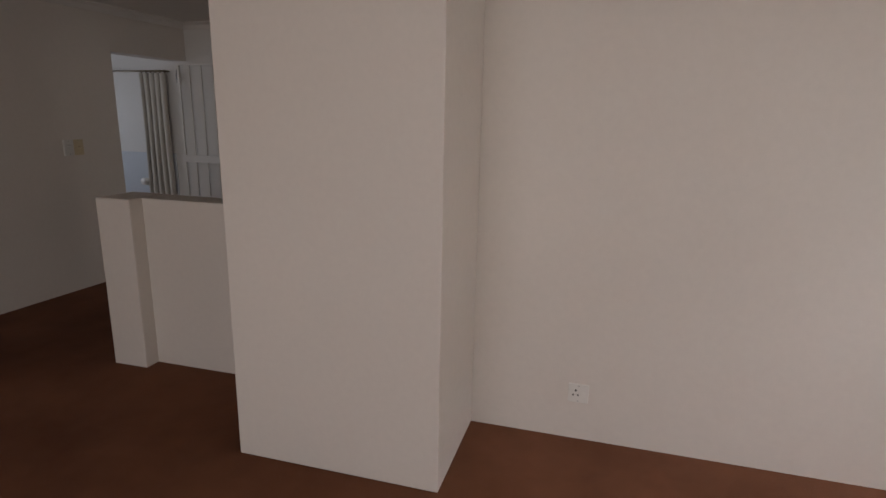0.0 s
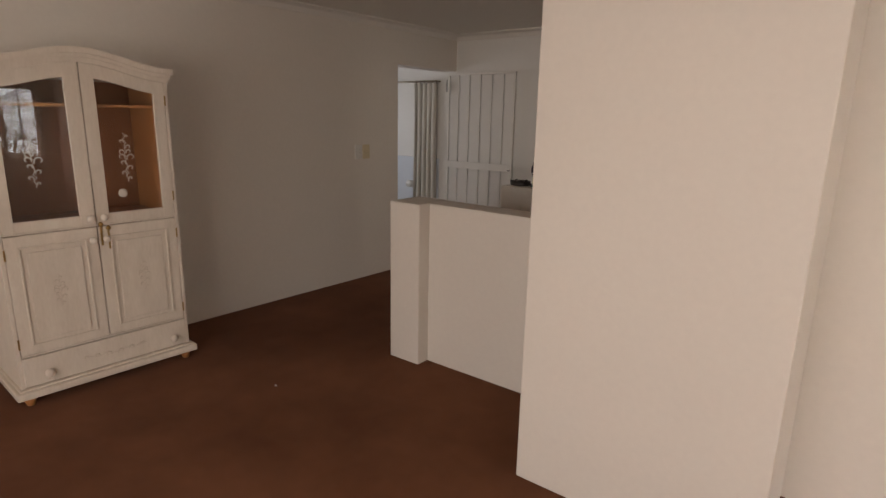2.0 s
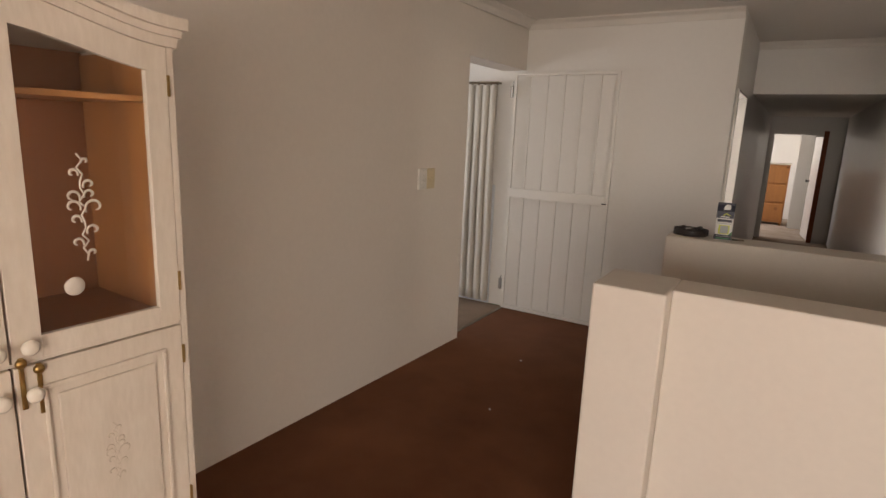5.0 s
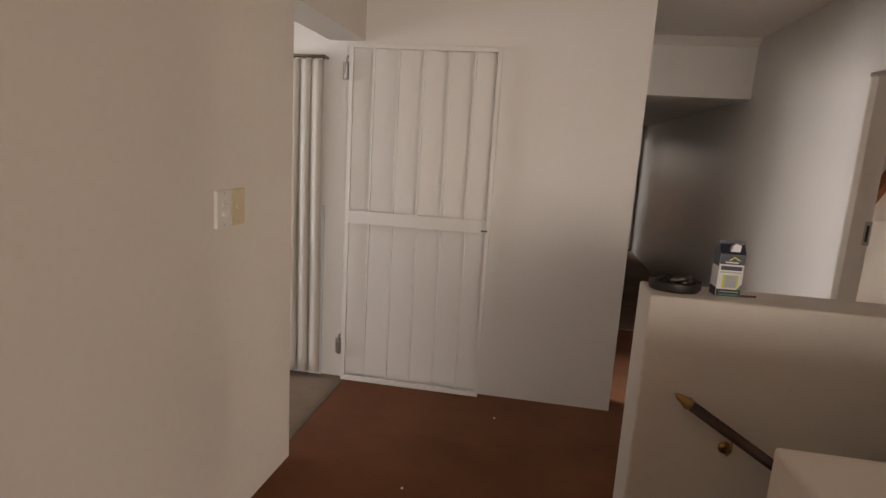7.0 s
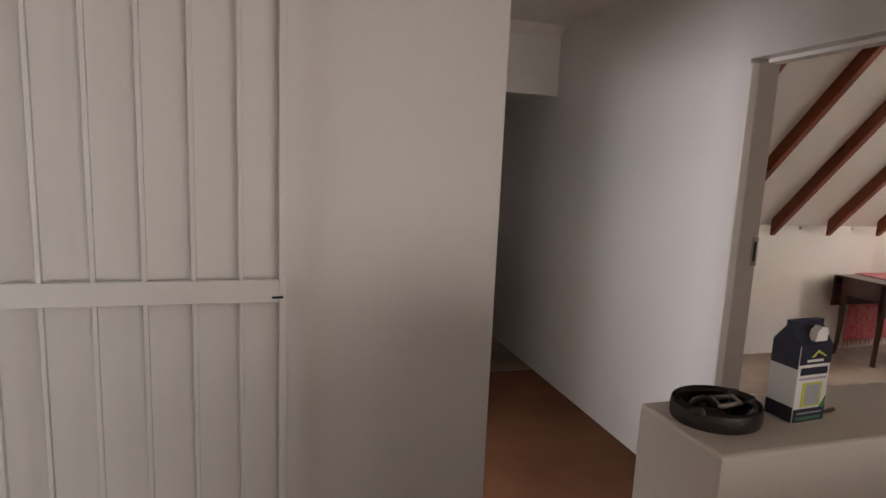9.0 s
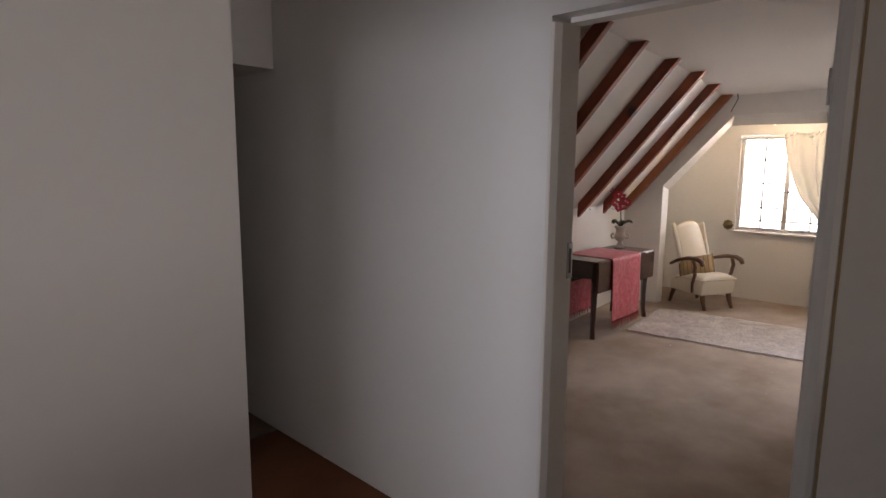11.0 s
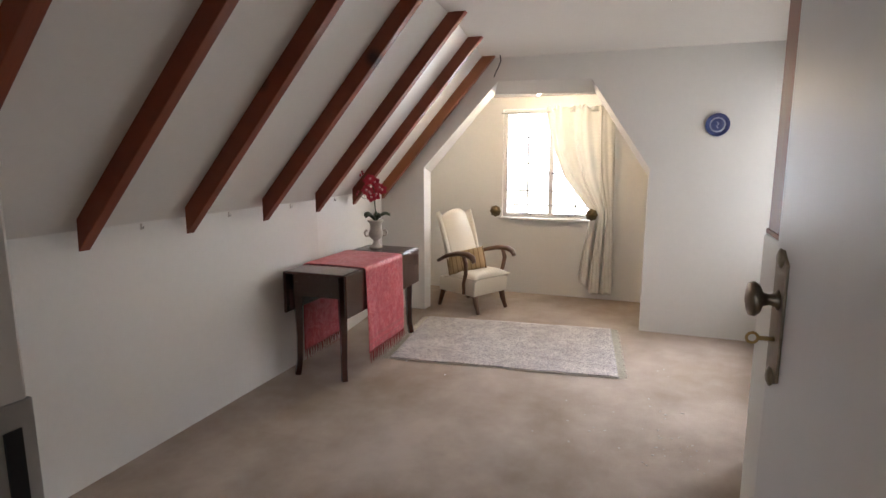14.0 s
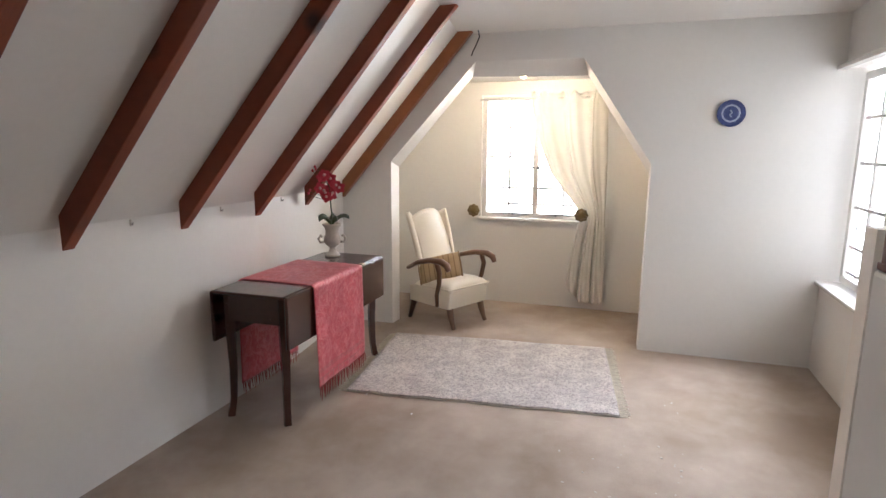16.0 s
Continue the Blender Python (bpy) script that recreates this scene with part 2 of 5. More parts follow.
BUSH = material("bush_leaf", (0.10, 0.13, 0.045), 0.5, 0, 0.5, 5, 40, 0.1)
let_light_through(BUSH, 0.5)
BARK = material("bark", (0.14, 0.10, 0.07), 0.9, 0, 0.4, 9, 60, 0.5)
BRICKO = material("outer_brick", (0.40, 0.22, 0.15), 0.9, 0, 0.25, 7, 60, 0.4)


def rug_material():
    """Worn ivory and grey wool with a rubbed, blurred floral ground."""
    m = material("faded_rug", (0.72, 0.665, 0.61), 0.95, 0, 0.16, 5, 300, 0.6, spec=0.1, sheen=0.1)
    n, l = m.node_tree.nodes, m.node_tree.links
    p = n["Principled BSDF"]
    co = n.new("ShaderNodeTexCoord")
    for scale, detail, low, high, tint, share in ((22, 4, 0.40, 0.52, (0.58, 0.56, 0.60, 1), 0.45), (70, 3, 0.42, 0.49, (0.38, 0.36, 0.36, 1), 0.65), (5, 5, 0.42, 0.60, (0.80, 0.78, 0.80, 1), 0.8)):
        src = p.inputs["Base Color"].links[0].from_socket
        no = n.new("ShaderNodeTexNoise")
        no.inputs["Scale"].default_value, no.inputs["Detail"].default_value, no.inputs["Distortion"].default_value = scale, detail, 1.5
        l.new(co.outputs["Object"], no.inputs[0])
        ramp = n.new("ShaderNodeValToRGB")
        e = ramp.color_ramp.elements
        e[0].position, e[0].color = low, tint
        e[1].position, e[1].color = high, (1, 1, 1, 1)
        l.new(no.outputs[0], ramp.inputs[0])
        mx = n.new("ShaderNodeMix")
        mx.data_type, mx.blend_type = "RGBA", "MULTIPLY"
        mx.inputs[0].default_value = share
        l.new(src, mx.inputs[6]), l.new(ramp.outputs[0], mx.inputs[7]), l.new(mx.outputs[2], p.inputs["Base Color"])
    return m


RUG = rug_material()
RUGLINE = material("rug_border", (0.23, 0.215, 0.225), 0.95, 0, 0.3, 30, 200, 0.4)
RUGWARM = material("rug_band", (0.56, 0.46, 0.31), 0.95, 0, 0.3, 30, 200, 0.4)
RUGPALE = material("rug_fringe", (0.84, 0.78, 0.64), 0.95, 0, 0.3, 30, 200, 0.4)


# ---- mesh helpers ----
def bx(x0, x1, y0, y1, z0, z1, bev=0.0, bm=None):
    """A block, its edges rounded by bev; joined to bm where one is given."""
    own = bmesh.new()
    bmesh.ops.create_cube(own, size=1)
    bmesh.ops.transform(own, matrix=Matrix.LocRotScale(((x0 + x1) / 2, (y0 + y1) / 2, (z0 + z1) / 2), None, (x1 - x0, y1 - y0, z1 - z0)), verts=own.verts)
    if bev:
        bmesh.ops.bevel(own, geom=list(own.edges), offset=bev, segments=2, affect="EDGES", profile=0.5)
    return merge(own, bm)


def merge(own, bm):
    if bm is None:
        return own
    me = bpy.data.meshes.new("joined")
    own.to_mesh(me)
    own.free()
    bm.from_mesh(me)
    bpy.data.meshes.remove(me)
    return bm


def prism(points, axis, a, b, bev=0.0, bm=None):
    """A polygon in the plane across axis, drawn out from a to b."""
    own = bmesh.new()

    def at(p, v):
        return {"x": (v, p[0], p[1]), "y": (p[0], v, p[1]), "z": (p[0], p[1], v)}[axis]
    f = own.faces.new([own.verts.new(at(p, a)) for p in points])
    r = bmesh.ops.extrude_face_region(own, geom=[f])
    for v in r["geom"]:
        if isinstance(v, bmesh.types.BMVert):
            v.co["xyz".index(axis)] = b
    bmesh.ops.recalc_face_normals(own, faces=own.faces)
    if bev:
        bmesh.ops.bevel(own, geom=list(own.edges), offset=bev, segments=2, affect="EDGES", profile=0.5)
    return merge(own, bm)


def lathe(profile, n=20, place=(0, 0, 0), turn=None, bm=None, flute=0, depth=0.0):
    """A profile of (radius, height) turned round its axis, with flutes where wished."""
    own = bmesh.new()
    rings = []
    for r, z in profile:
        ring = []
        for k in range(n):
            a = 2 * math.pi * k / n
            rr = r * (1 + depth * math.cos(flute * a)) if flute else r
            ring.append(own.verts.new((rr * math.cos(a), rr * math.sin(a), z)))
        rings.append(ring)
    for lo, hi in zip(rings, rings[1:]):
        for k in range(n):
            own.faces.new((lo[k], lo[(k + 1) % n], hi[(k + 1) % n], hi[k]))
    own.faces.new(rings[0][::-1]), own.faces.new(rings[-1])
    m = Matrix.Translation(place) @ (turn.to_4x4() if turn else Matrix.Identity(4))
    bmesh.ops.transform(own, matrix=m, verts=own.verts)
    bmesh.ops.recalc_face_normals(own, faces=own.faces)
    return merge(own, bm)


def tube(points, radii, n=8, bm=None, flat=(1, 1)):
    """A bar along points; radii: one or one for each point; flat: its breadth and height against them."""
    own = bmesh.new()
    pts = [Vector(p) for p in points]
    if not isinstance(radii, (list, tuple)):
        radii = [radii] * len(pts)
    rings, up = [], None
    for i, p in enumerate(pts):
        d = (pts[min(i + 1, len(pts) - 1)] - pts[max(i - 1, 0)]).normalized()
        if up is None:
            up = Vector((0, 0, 1)) if abs(d.z) < 0.9 else Vector((1, 0, 0))
        side = d.cross(up).normalized()
        up = side.cross(d).normalized()
        rings.append([own.verts.new(p + radii[i] * (math.cos(2 * math.pi * k / n) * side * flat[0] + math.sin(2 * math.pi * k / n) * up * flat[1])) for k in range(n)])
    for lo, hi in zip(rings, rings[1:]):
        for k in range(n):
            own.faces.new((lo[k], lo[(k + 1) % n], hi[(k + 1) % n], hi[k]))
    own.faces.new(rings[0][::-1]), own.faces.new(rings[-1])
    bmesh.ops.recalc_face_normals(own, faces=own.faces)
    return merge(own, bm)


def sheet(rows, cols, place, thick=0.0, bm=None):
    """A cloth: place(u, v) for u and v from 0 to 1, with a back thick metres behind it."""
    own = bmesh.new()
    vs = [[own.verts.new(place(i / cols, j / rows)) for i in range(cols + 1)] for j in range(rows + 1)]
    for j in range(rows):
        for i in range(cols):
            own.faces.new((vs[j][i], vs[j][i + 1], vs[j + 1][i + 1], vs[j + 1][i]))
    if thick:
        own.normal_update()
        back = [[own.verts.new(v.co - v.normal * thick) for v in row] for row in vs]
        for j in range(rows):
            for i in range(cols):
                own.faces.new((back[j + 1][i], back[j + 1][i + 1], back[j][i + 1], back[j][i]))
        for j in range(rows):
            own.faces.new((vs[j][0], vs[j + 1][0], back[j + 1][0], back[j][0]))
            own.faces.new((vs[j + 1][cols], vs[j][cols], back[j][cols], back[j + 1][cols]))
        for i in range(cols):
            own.faces.new((vs[0][i + 1], vs[0][i], back[0][i], back[0][i + 1]))
            own.faces.new((vs[rows][i], vs[rows][i + 1], back[rows][i + 1], back[rows][i]))
    bmesh.ops.recalc_face_normals(own, faces=own.faces)
    return merge(own, bm)


def link(name, bm, mat, smooth=False):
    me = bpy.data.meshes.new(name)
    bm.to_mesh(me)
    bm.free()
    me.materials.append(mat)
    if smooth:
        me.shade_smooth()
    return new(name, me)


def part(name, bm, mat, parent, label="", smooth=False, m=None):
    """One mesh under a thing or a part; m: where a thing built round the origin is put."""
    if m is not None:
        bmesh.ops.transform(bm, matrix=m, verts=bm.verts)
    ob = link(name, bm, mat, smooth)
    ob.parent = parent
    if parent.type == "EMPTY":
        ob.matrix_parent_inverse = parent.matrix_basis.inverted()
    return tagged(ob, label)


def thing(name, place, label, category, group="", kind=""):
    ob = new(name)
    ob.empty_display_size = 0.1
    ob.matrix_basis = Matrix.Translation(place)
    return tagged(ob, label, category, group, kind)


def solid(name, bm, mat, label, category, group="", kind="", smooth=False):
    return tagged(link(name, bm, mat, smooth), label, category, group, kind)


def wall(name, bm, mat=WALL, label="smooth painted plaster wall", category="wall"):
    return solid(name, bm, mat, label, category, kind="structure")


# ---- structure: living room, landing and passage ----
H, HB = 2.51, 2.30
WX, GY = -4.2, 4.5          # west wall and gate wall
PX, BX = -2.572, -1.509     # the two sides of the passage
KY, EX, RY = 6.258, 3.245, 2.885  # bedroom: knee wall, end wall, side wall

wall("floor_living", bx(WX - 0.43, 2.5, -3.4, 2.08, -0.25, 0), BROWN, "worn reddish brown fitted carpet", "floor")
wall("floor_landing", bx(WX - 0.15, -2.55, 2.08, 3.15, -0.25, 0), BROWN, "worn reddish brown fitted carpet on the landing", "floor")
wall("floor_lobby", bx(WX - 0.07, BX + 0.06, 3.15, 6.25, -0.25, 0), BROWN, "reddish brown carpet in the dim lobby", "floor")
wall("floor_passage", bx(PX - 0.1, BX + 0.06, 6.25, 11.1, -0.25, 0), DUN, "dull brown carpet in the passage", "floor")
wall("floor_washroom", bx(-6.5, WX - 0.07, 2.08, GY, -0.25, -0.004), DUN, "dun carpet beyond the gate opening", "floor")
wall("wall_west", prism([(WX, 3.515), (WX - 0.21, -3.4), (WX - 0.43, -3.4), (WX - 0.22, 3.515)], "z", 0, H), WALL, "cream painted wall behind the cupboard", "wall")
wall("wall_west_lintel", bx(WX - 0.22, WX, 3.515, GY, 2.117, H), WALL, "cream painted lintel over the opening", "wall")
wall("wall_gate", bx(-6.5, PX, GY, GY + 0.15, 0, H), PALE, "pale painted wall behind the security gate", "wall")
wall("wall_socket", bx(-0.312, 2.5, 1.807, 2.08, 0, H), WALL, "cream painted wall with a power socket", "wall")
wall("wall_nib", bx(-1.44, -0.312, 1.807, 2.08, 0, H, 0.004), WALL, "cream plastered wall end by the stairwell", "wall")
wall("column", bx(-1.308, -0.312, 1.175, 1.807, 0, H, 0.006), WALL, "broad cream plastered chimney breast", "wall")
tri = bx(-2.687, -2.435, 1.79, 2.08, -1.9, 1.081, 0.008)
wall("low_wall_pier", tri, WALL, "cream plastered pier ending the stair wall", "wall")
wall("low_wall_near", bx(-2.435, -1.44, 1.888, 2.08, -1.9, 1.078, 0.006), WALL, "waist-high cream plastered stairwell wall", "wall")
wall("low_wall_far", bx(-2.692, BX, 3.15, 3.378, -1.9, 1.067, 0.008), WALL, "waist-high cream wall beyond the stairwell", "wall")
wall("wall_east_low", bx(2.5, 2.72, -3.4, 2.08, 0, 0.93), WALL, "cream wall under the living room window", "wall")
wall("wall_east_high", bx(2.5, 2.72, -3.4, 2.08, 1.92, H), WALL, "cream wall over the living room window", "wall")
wall("wall_east_end", bx(2.5, 2.72, 1.62, 2.08, 0.93, 1.92), WALL, "cream wall beside the living room window", "wall")
wall("wall_east_side", bx(2.5, 2.72, -3.4, 0.25, 0.93, 1.92), WALL, "cream wall beside the living room window", "wall")
wall("wall_south_low", bx(WX - 0.45, 2.72, -3.62, -3.4, 0, 0.35), WALL, "cream wall under the wide window", "wall")
wall("wall_south_high", bx(WX - 0.45, 2.72, -3.62, -3.4, 2.15, H), WALL, "cream wall over the wide window", "wall")
wall("wall_south_a", bx(WX - 0.45, -2.2, -3.62, -3.4, 0.35, 2.15), WALL, "cream wall beside the wide window", "wall")
wall("wall_south_b", bx(1.4, 2.72, -3.62, -3.4, 0.35, 2.15), WALL, "cream wall beside the wide window", "wall")
wall("ceiling_living", bx(-6.5, 2.72, -3.62, 6.15, H, H + 0.1), CEIL, "flat painted ceiling", "ceiling")
# stairwell
wall("wall_stair_head", bx(BX, BX + 0.109, 2.08, 3.15, 1.2, H), GREY, "painted wall over the stair", "wall")
wall("wall_stair_side", bx(BX, BX + 0.109, 3.15, 3.598, 0, H), WALL, "cream painted wall beside the bedroom door", "wall")
wall("wall_stair_south", bx(-2.687, 1.3, 1.95, 2.08, -1.9, -0.25), WALL, "stairwell wall", "wall")
wall("wall_stair_upper", bx(-1.31, 1.3, 2.08, 2.1, -0.25, H), WALL, "stairwell wall", "wall")
wall("wall_stair_north", bx(BX, 1.3, 3.15, 3.3, -1.9, -0.02), WALL, "stairwell wall", "wall")
wall("wall_stair_end", bx(1.3, 1.4, 1.95, 3.3, -1.9, 1.2), WALL, "stairwell end wall", "wall")
wall("ceiling_stair", bx(BX + 0.109, 1.3, 2.1, 3.15, 1.2, 1.28), CEIL, "stair soffit", "ceiling")
stair = thing("staircase", (-2.4, 2.6, -0.18), "carpeted brown stair going down between low walls", "stairs", kind="structure")
for k in range(10):
    part("step", bx(-2.55 + 0.25 * k, -2.3 + 0.25 * k, 2.08, 3.15, -1.95, -0.18 * (k + 1) + 0.0, 0.006), BROWN, stair)
# passage
wall("wall_passage_west_a", bx(PX - 0.12, PX, 5.46, 11.0, 0, H), GREY, "semi-gloss grey-white passage wall", "wall")
wall("wall_passage_west_top", bx(PX - 0.12, PX, GY + 0.15, 5.46, 1.975, H), GREY, "passage wall over the side door", "wall")
wall("wall_passage_east", bx(BX, BX + 0.109, 4.43, 11.0, 0, H), GREY, "semi-gloss grey-white wall by the bedroom door", "wall")
wall("wall_bedroom_lintel", bx(BX, BX + 0.109, 3.60, 4.43, 2.03, H), GREY, "painted wall over the bedroom door", "wall")
wall("wall_passage_header", bx(PX, BX, 6.148, 6.3, 2.05, H), PALE, "plastered beam where the ceiling drops", "wall")
wall("ceiling_passage", bx(PX, BX, 6.3, 11.0, 2.05, 2.15), CEIL, "low passage ceiling", "ceiling")
wall("wall_end_top", bx(-2.8, -1.2, 11.0, 11.12, 1.765, 2.4), GREY, "wall over the far doorway", "wall")
wall("wall_end_left", bx(-2.8, -2.50, 11.0, 11.12, 0, 1.765), GREY, "wall beside the far doorway", "wall")
wall("wall_end_right", bx(-1.79, -1.2, 11.0, 11.12, 0, 1.765), GREY, "wall beside the far doorway", "wall")
# far room
wall("floor_far_room", bx(-4, 0.2, 11.1, 14.2, -0.25, -0.003), BEIGE, "pale carpet of the far room", "floor")
wall("wall_far_north", bx(-4, 0.2, 14.2, 14.3, 0, 2.4), PALE, "white wall of the far room", "wall")
wall("wall_far_east", bx(0.2, 0.3, 11.12, 14.3, 0, 2.4), PALE, "white wall of the far room", "wall")
wall("wall_far_south_a", bx(-4, -2.8, 11.0, 11.12, 0, 2.4), PALE, "white wall of the far room", "wall")
wall("wall_far_south_b", bx(-1.2, 0.3, 11.0, 11.12, 0, 2.4), PALE, "white wall of the far room", "wall")
wall("wall_far_west_low", bx(-4.1, -4, 11.0, 14.3, 0, 0.8), PALE, "white wall of the far room", "wall")
wall("wall_far_west_high", bx(-4.1, -4, 11.0, 14.3, 2.0, 2.4), PALE, "white wall of the far room", "wall")
wall("wall_far_return", bx(-2.10, -1.86, 12.7, 14.2, 0, 2.4), PALE, "white wall end in the far room", "wall")
wall("ceiling_far_room", bx(-4.1, 0.3, 11.0, 14.3, 2.4, 2.5), CEIL, "ceiling of the far room", "ceiling")
# washroom and side room that close the place
wall("wall_washroom_south", bx(-6.5, WX - 0.22, 2.0, 2.08, 0, H), TILE, "pale tiled wall", "wall")
wall("wall_washroom_low", bx(-6.6, -6.5, 2.0, GY + 0.15, 0, 1.0), TILE, "pale blue-white tiled wall", "wall")
wall("wall_washroom_high", bx(-6.6, -6.5, 2.0, GY + 0.15, 2.0, H), TILE, "pale wall", "wall")
dado = prism([(-6.5, 0), (-4.43, 0), (-4.43, 1.12), (-6.5, 1.12)], "y", GY - 0.012, GY - 0.001)
wall("tile_dado", dado, TILE, "pale blue-white glazed wall tiling", "wall tiling")
wall("floor_side_room", bx(-4.4, PX - 0.1, GY + 0.15, 6.6, -0.25, -0.001), DUN, "dun carpet", "floor")
wall("wall_side_room_west_low", bx(-4.5, -4.4, GY + 0.15, 6.7, 0, 1.0), PALE, "white wall", "wall")
wall("wall_side_room_west_high", bx(-4.5, -4.4, GY + 0.15, 6.7, 2.0, H), PALE, "white wall", "wall")
wall("wall_side_room_north_low", bx(-4.4, PX - 0.12, 6.6, 6.7, 0, 2.0), PALE, "white wall", "wall")
wall("wall_side_room_north_high", bx(-4.4, PX - 0.12, 6.6, 6.7, 2.0, H), PALE, "white wall", "wall")
wall("ceiling_side_room", bx(-4.5, PX - 0.12, 6.15, 6.7, H, H + 0.1), CEIL, "flat ceiling", "ceiling")


def cove(name, pts, axis, a, b):
    """A plain hollow cornice."""
    return solid(name, prism(pts, axis, a, b), CEIL, "small white cove cornice", "cornice", kind="structure")


cove("trim_cornice_west", [(WX, H - 0.07), (WX + 0.012, H - 0.07), (WX + 0.03, H - 0.03), (WX + 0.07, H - 0.012), (WX + 0.07, H), (WX, H)], "y", -3.4, GY - 0.07)
bpy.data.objects["trim_cornice_west"].matrix_basis = Matrix.Translation((WX, 3.515, 0)) @ Matrix.Rotation(math.atan2(-0.21, 6.915) * -1, 4, "Z").inverted() @ Matrix.Translation((-WX, -3.515, 0))
cove("trim_cornice_gate", [(GY, H - 0.07), (GY - 0.012, H - 0.07), (GY - 0.03, H - 0.03), (GY - 0.07, H - 0.012), (GY - 0.07, H), (GY, H)], "x", WX, PX)
cove("trim_cornice_header", [(6.148, H - 0.06), (6.136, H - 0.06), (6.11, H - 0.02), (6.08, H)], "x", PX, BX)
solid("threshold_strip", bx(WX - 0.085, WX - 0.055, 3.52, GY - 0.002, 0, 0.004, 0.002), PEWTER, "thin worn metal carpet strip in the opening", "carpet strip", kind="structure")
solid("threshold_strip", bx(PX + 0.002, BX - 0.002, 6.235, 6.265, 0, 0.004, 0.002), PEWTER, "thin worn metal carpet strip in the passage", "carpet strip", kind="structure")

# ---- structure: bedroom ----
fl = bx(BX + 0.05, EX, 3.35, KY + 0.2, -0.25, 0)
wall("floor_bedroom", fl, BEIGE, "stained beige fitted carpet", "floor")
wall("floor_bedroom_side", bx(1.4, EX, RY, 3.35, -0.25, 0), BEIGE, "stained beige fitted carpet", "floor")
wall("floor_bedroom_alcove", bx(EX, 4.23, 3.6, 6.45, -0.25, 0), BEIGE, "beige fitted carpet in the window bay", "floor")
wall("wall_knee", prism([(BX + 0.109, KY), (1.9, KY), (EX, 6.40), (EX, 6.6), (BX + 0.109, 6.6)], "z", 0, 1.147), PALE, "low white wall under the sloping ceiling", "wall")


def cz(x):
    """The height of the bedroom ceiling, which rises a little towards the door."""
    return 2.295 + (EX - x) * 0.034


def slope():
    bm = bmesh.new()
    c = [(-1.40, KY, 1.147), (1.9, KY, 1.147), (EX, 6.40, 1.147), (EX, 5.389, cz(EX)), (1.9, 5.206, cz(1.9)), (-1.40, 5.107, cz(-1.4))]
    lo = [bm.verts.new(p) for p in c]
    hi = [bm.verts.new((p[0], p[1] + 0.15, p[2] + 0.12)) for p in c]
    for q in ((0, 1, 4, 5), (1, 2, 3, 4)):
        bm.faces.new([lo[k] for k in q]), bm.faces.new([hi[k] for k in q[::-1]])
    for a, b in zip(range(6), (1, 2, 3, 4, 5, 0)):
        bm.faces.new((lo[a], lo[b], hi[b], hi[a]))
    bmesh.ops.recalc_face_normals(bm, faces=bm.faces)
    return bm


solid("ceiling_slope", slope(), PALE, "white sloping attic ceiling between the rafters", "ceiling", kind="structure")
wall("ceiling_bedroom", prism([(BX + 0.109, cz(-1.4)), (EX, cz(EX)), (EX, 2.42), (BX + 0.109, 2.6)], "y", RY, 5.5), CEIL, "flat white attic ceiling", "ceiling")
wall("wall_bedroom_side_low", bx(0.6, 4.5, RY - 0.25, RY, 0, 0.585), PALE, "white wall under the side window", "wall")
wall("wall_bedroom_side_high", bx(0.6, 4.5, RY - 0.25, RY, 1.965, 2.42), PALE, "white wall over the side window", "wall")
wall("wall_bedroom_side_a", bx(0.3, 1.65, RY - 0.25, RY, 0.585, 1.965), PALE, "white wall beside the side window", "wall")


def end_wall():
    """The end wall with its six-sided opening, splayed towards the window bay."""
    bm = bmesh.new()
    out = [(5.955, 0), (5.955, 1.356), (5.258, 2.100), (4.472, 2.092), (3.984, 1.362), (3.99, 0)]
    inn = [(5.944, 0), (5.937, 1.308), (5.316, 2.004), (4.446, 1.985), (3.990, 1.288), (3.996, 0)]
    a = [bm.verts.new((EX, *p)) for p in out]
    b = [bm.verts.new((EX + 0.125, *p)) for p in inn]
    for k in range(5):
        bm.faces.new((a[k], a[k + 1], b[k + 1], b[k]))
    for ring, x in ((a, EX), (b, EX + 0.125)):
        l0, l1, r0, r1 = (bm.verts.new((x, *p)) for p in ((6.6, 0), (6.6, 2.42), (RY - 0.16, 0), (RY - 0.16, 2.42)))
        f = [bm.faces.new((l0, ring[0], ring[1], l1)), bm.faces.new((l1, ring[1], ring[2])), bm.faces.new((l1, ring[2], ring[3], r1)), bm.faces.new((r1, ring[3], ring[4])), bm.faces.new((r1, ring[4], ring[5], r0))]
    bmesh.ops.recalc_face_normals(bm, faces=bm.faces)
    return bm


wall("wall_bedroom_end", end_wall(), PALE, "white end wall with a six-sided opening to the window bay", "wall")
wall("wall_bay_left", bx(EX + 0.125, 4.43, 6.3, 6.45, 0, 2.3), PALE, "cream wall of the window bay", "wall")
wall("wall_bay_right", bx(EX + 0.125, 4.43, 3.5, 3.65, 0, 2.3), PALE, "cream wall of the window bay", "wall")
wall("wall_bay_window_low", bx(4.23, 4.43, 3.65, 6.3, 0, 0.80), PALE, "cream wall under the bay window", "wall")
wall("wall_bay_window_high", bx(4.23, 4.43, 3.65, 6.3, 1.94, 2.3), PALE, "cream wall over the bay window", "wall")
wall("wall_bay_window_a", bx(4.23, 4.43, 5.455, 6.3, 0.80, 1.94), PALE, "cream wall beside the bay window", "wall")
wall("wall_bay_window_b", bx(4.23, 4.43, 3.65, 4.41, 0.80, 1.94), PALE, "cream wall beside the bay window", "wall")
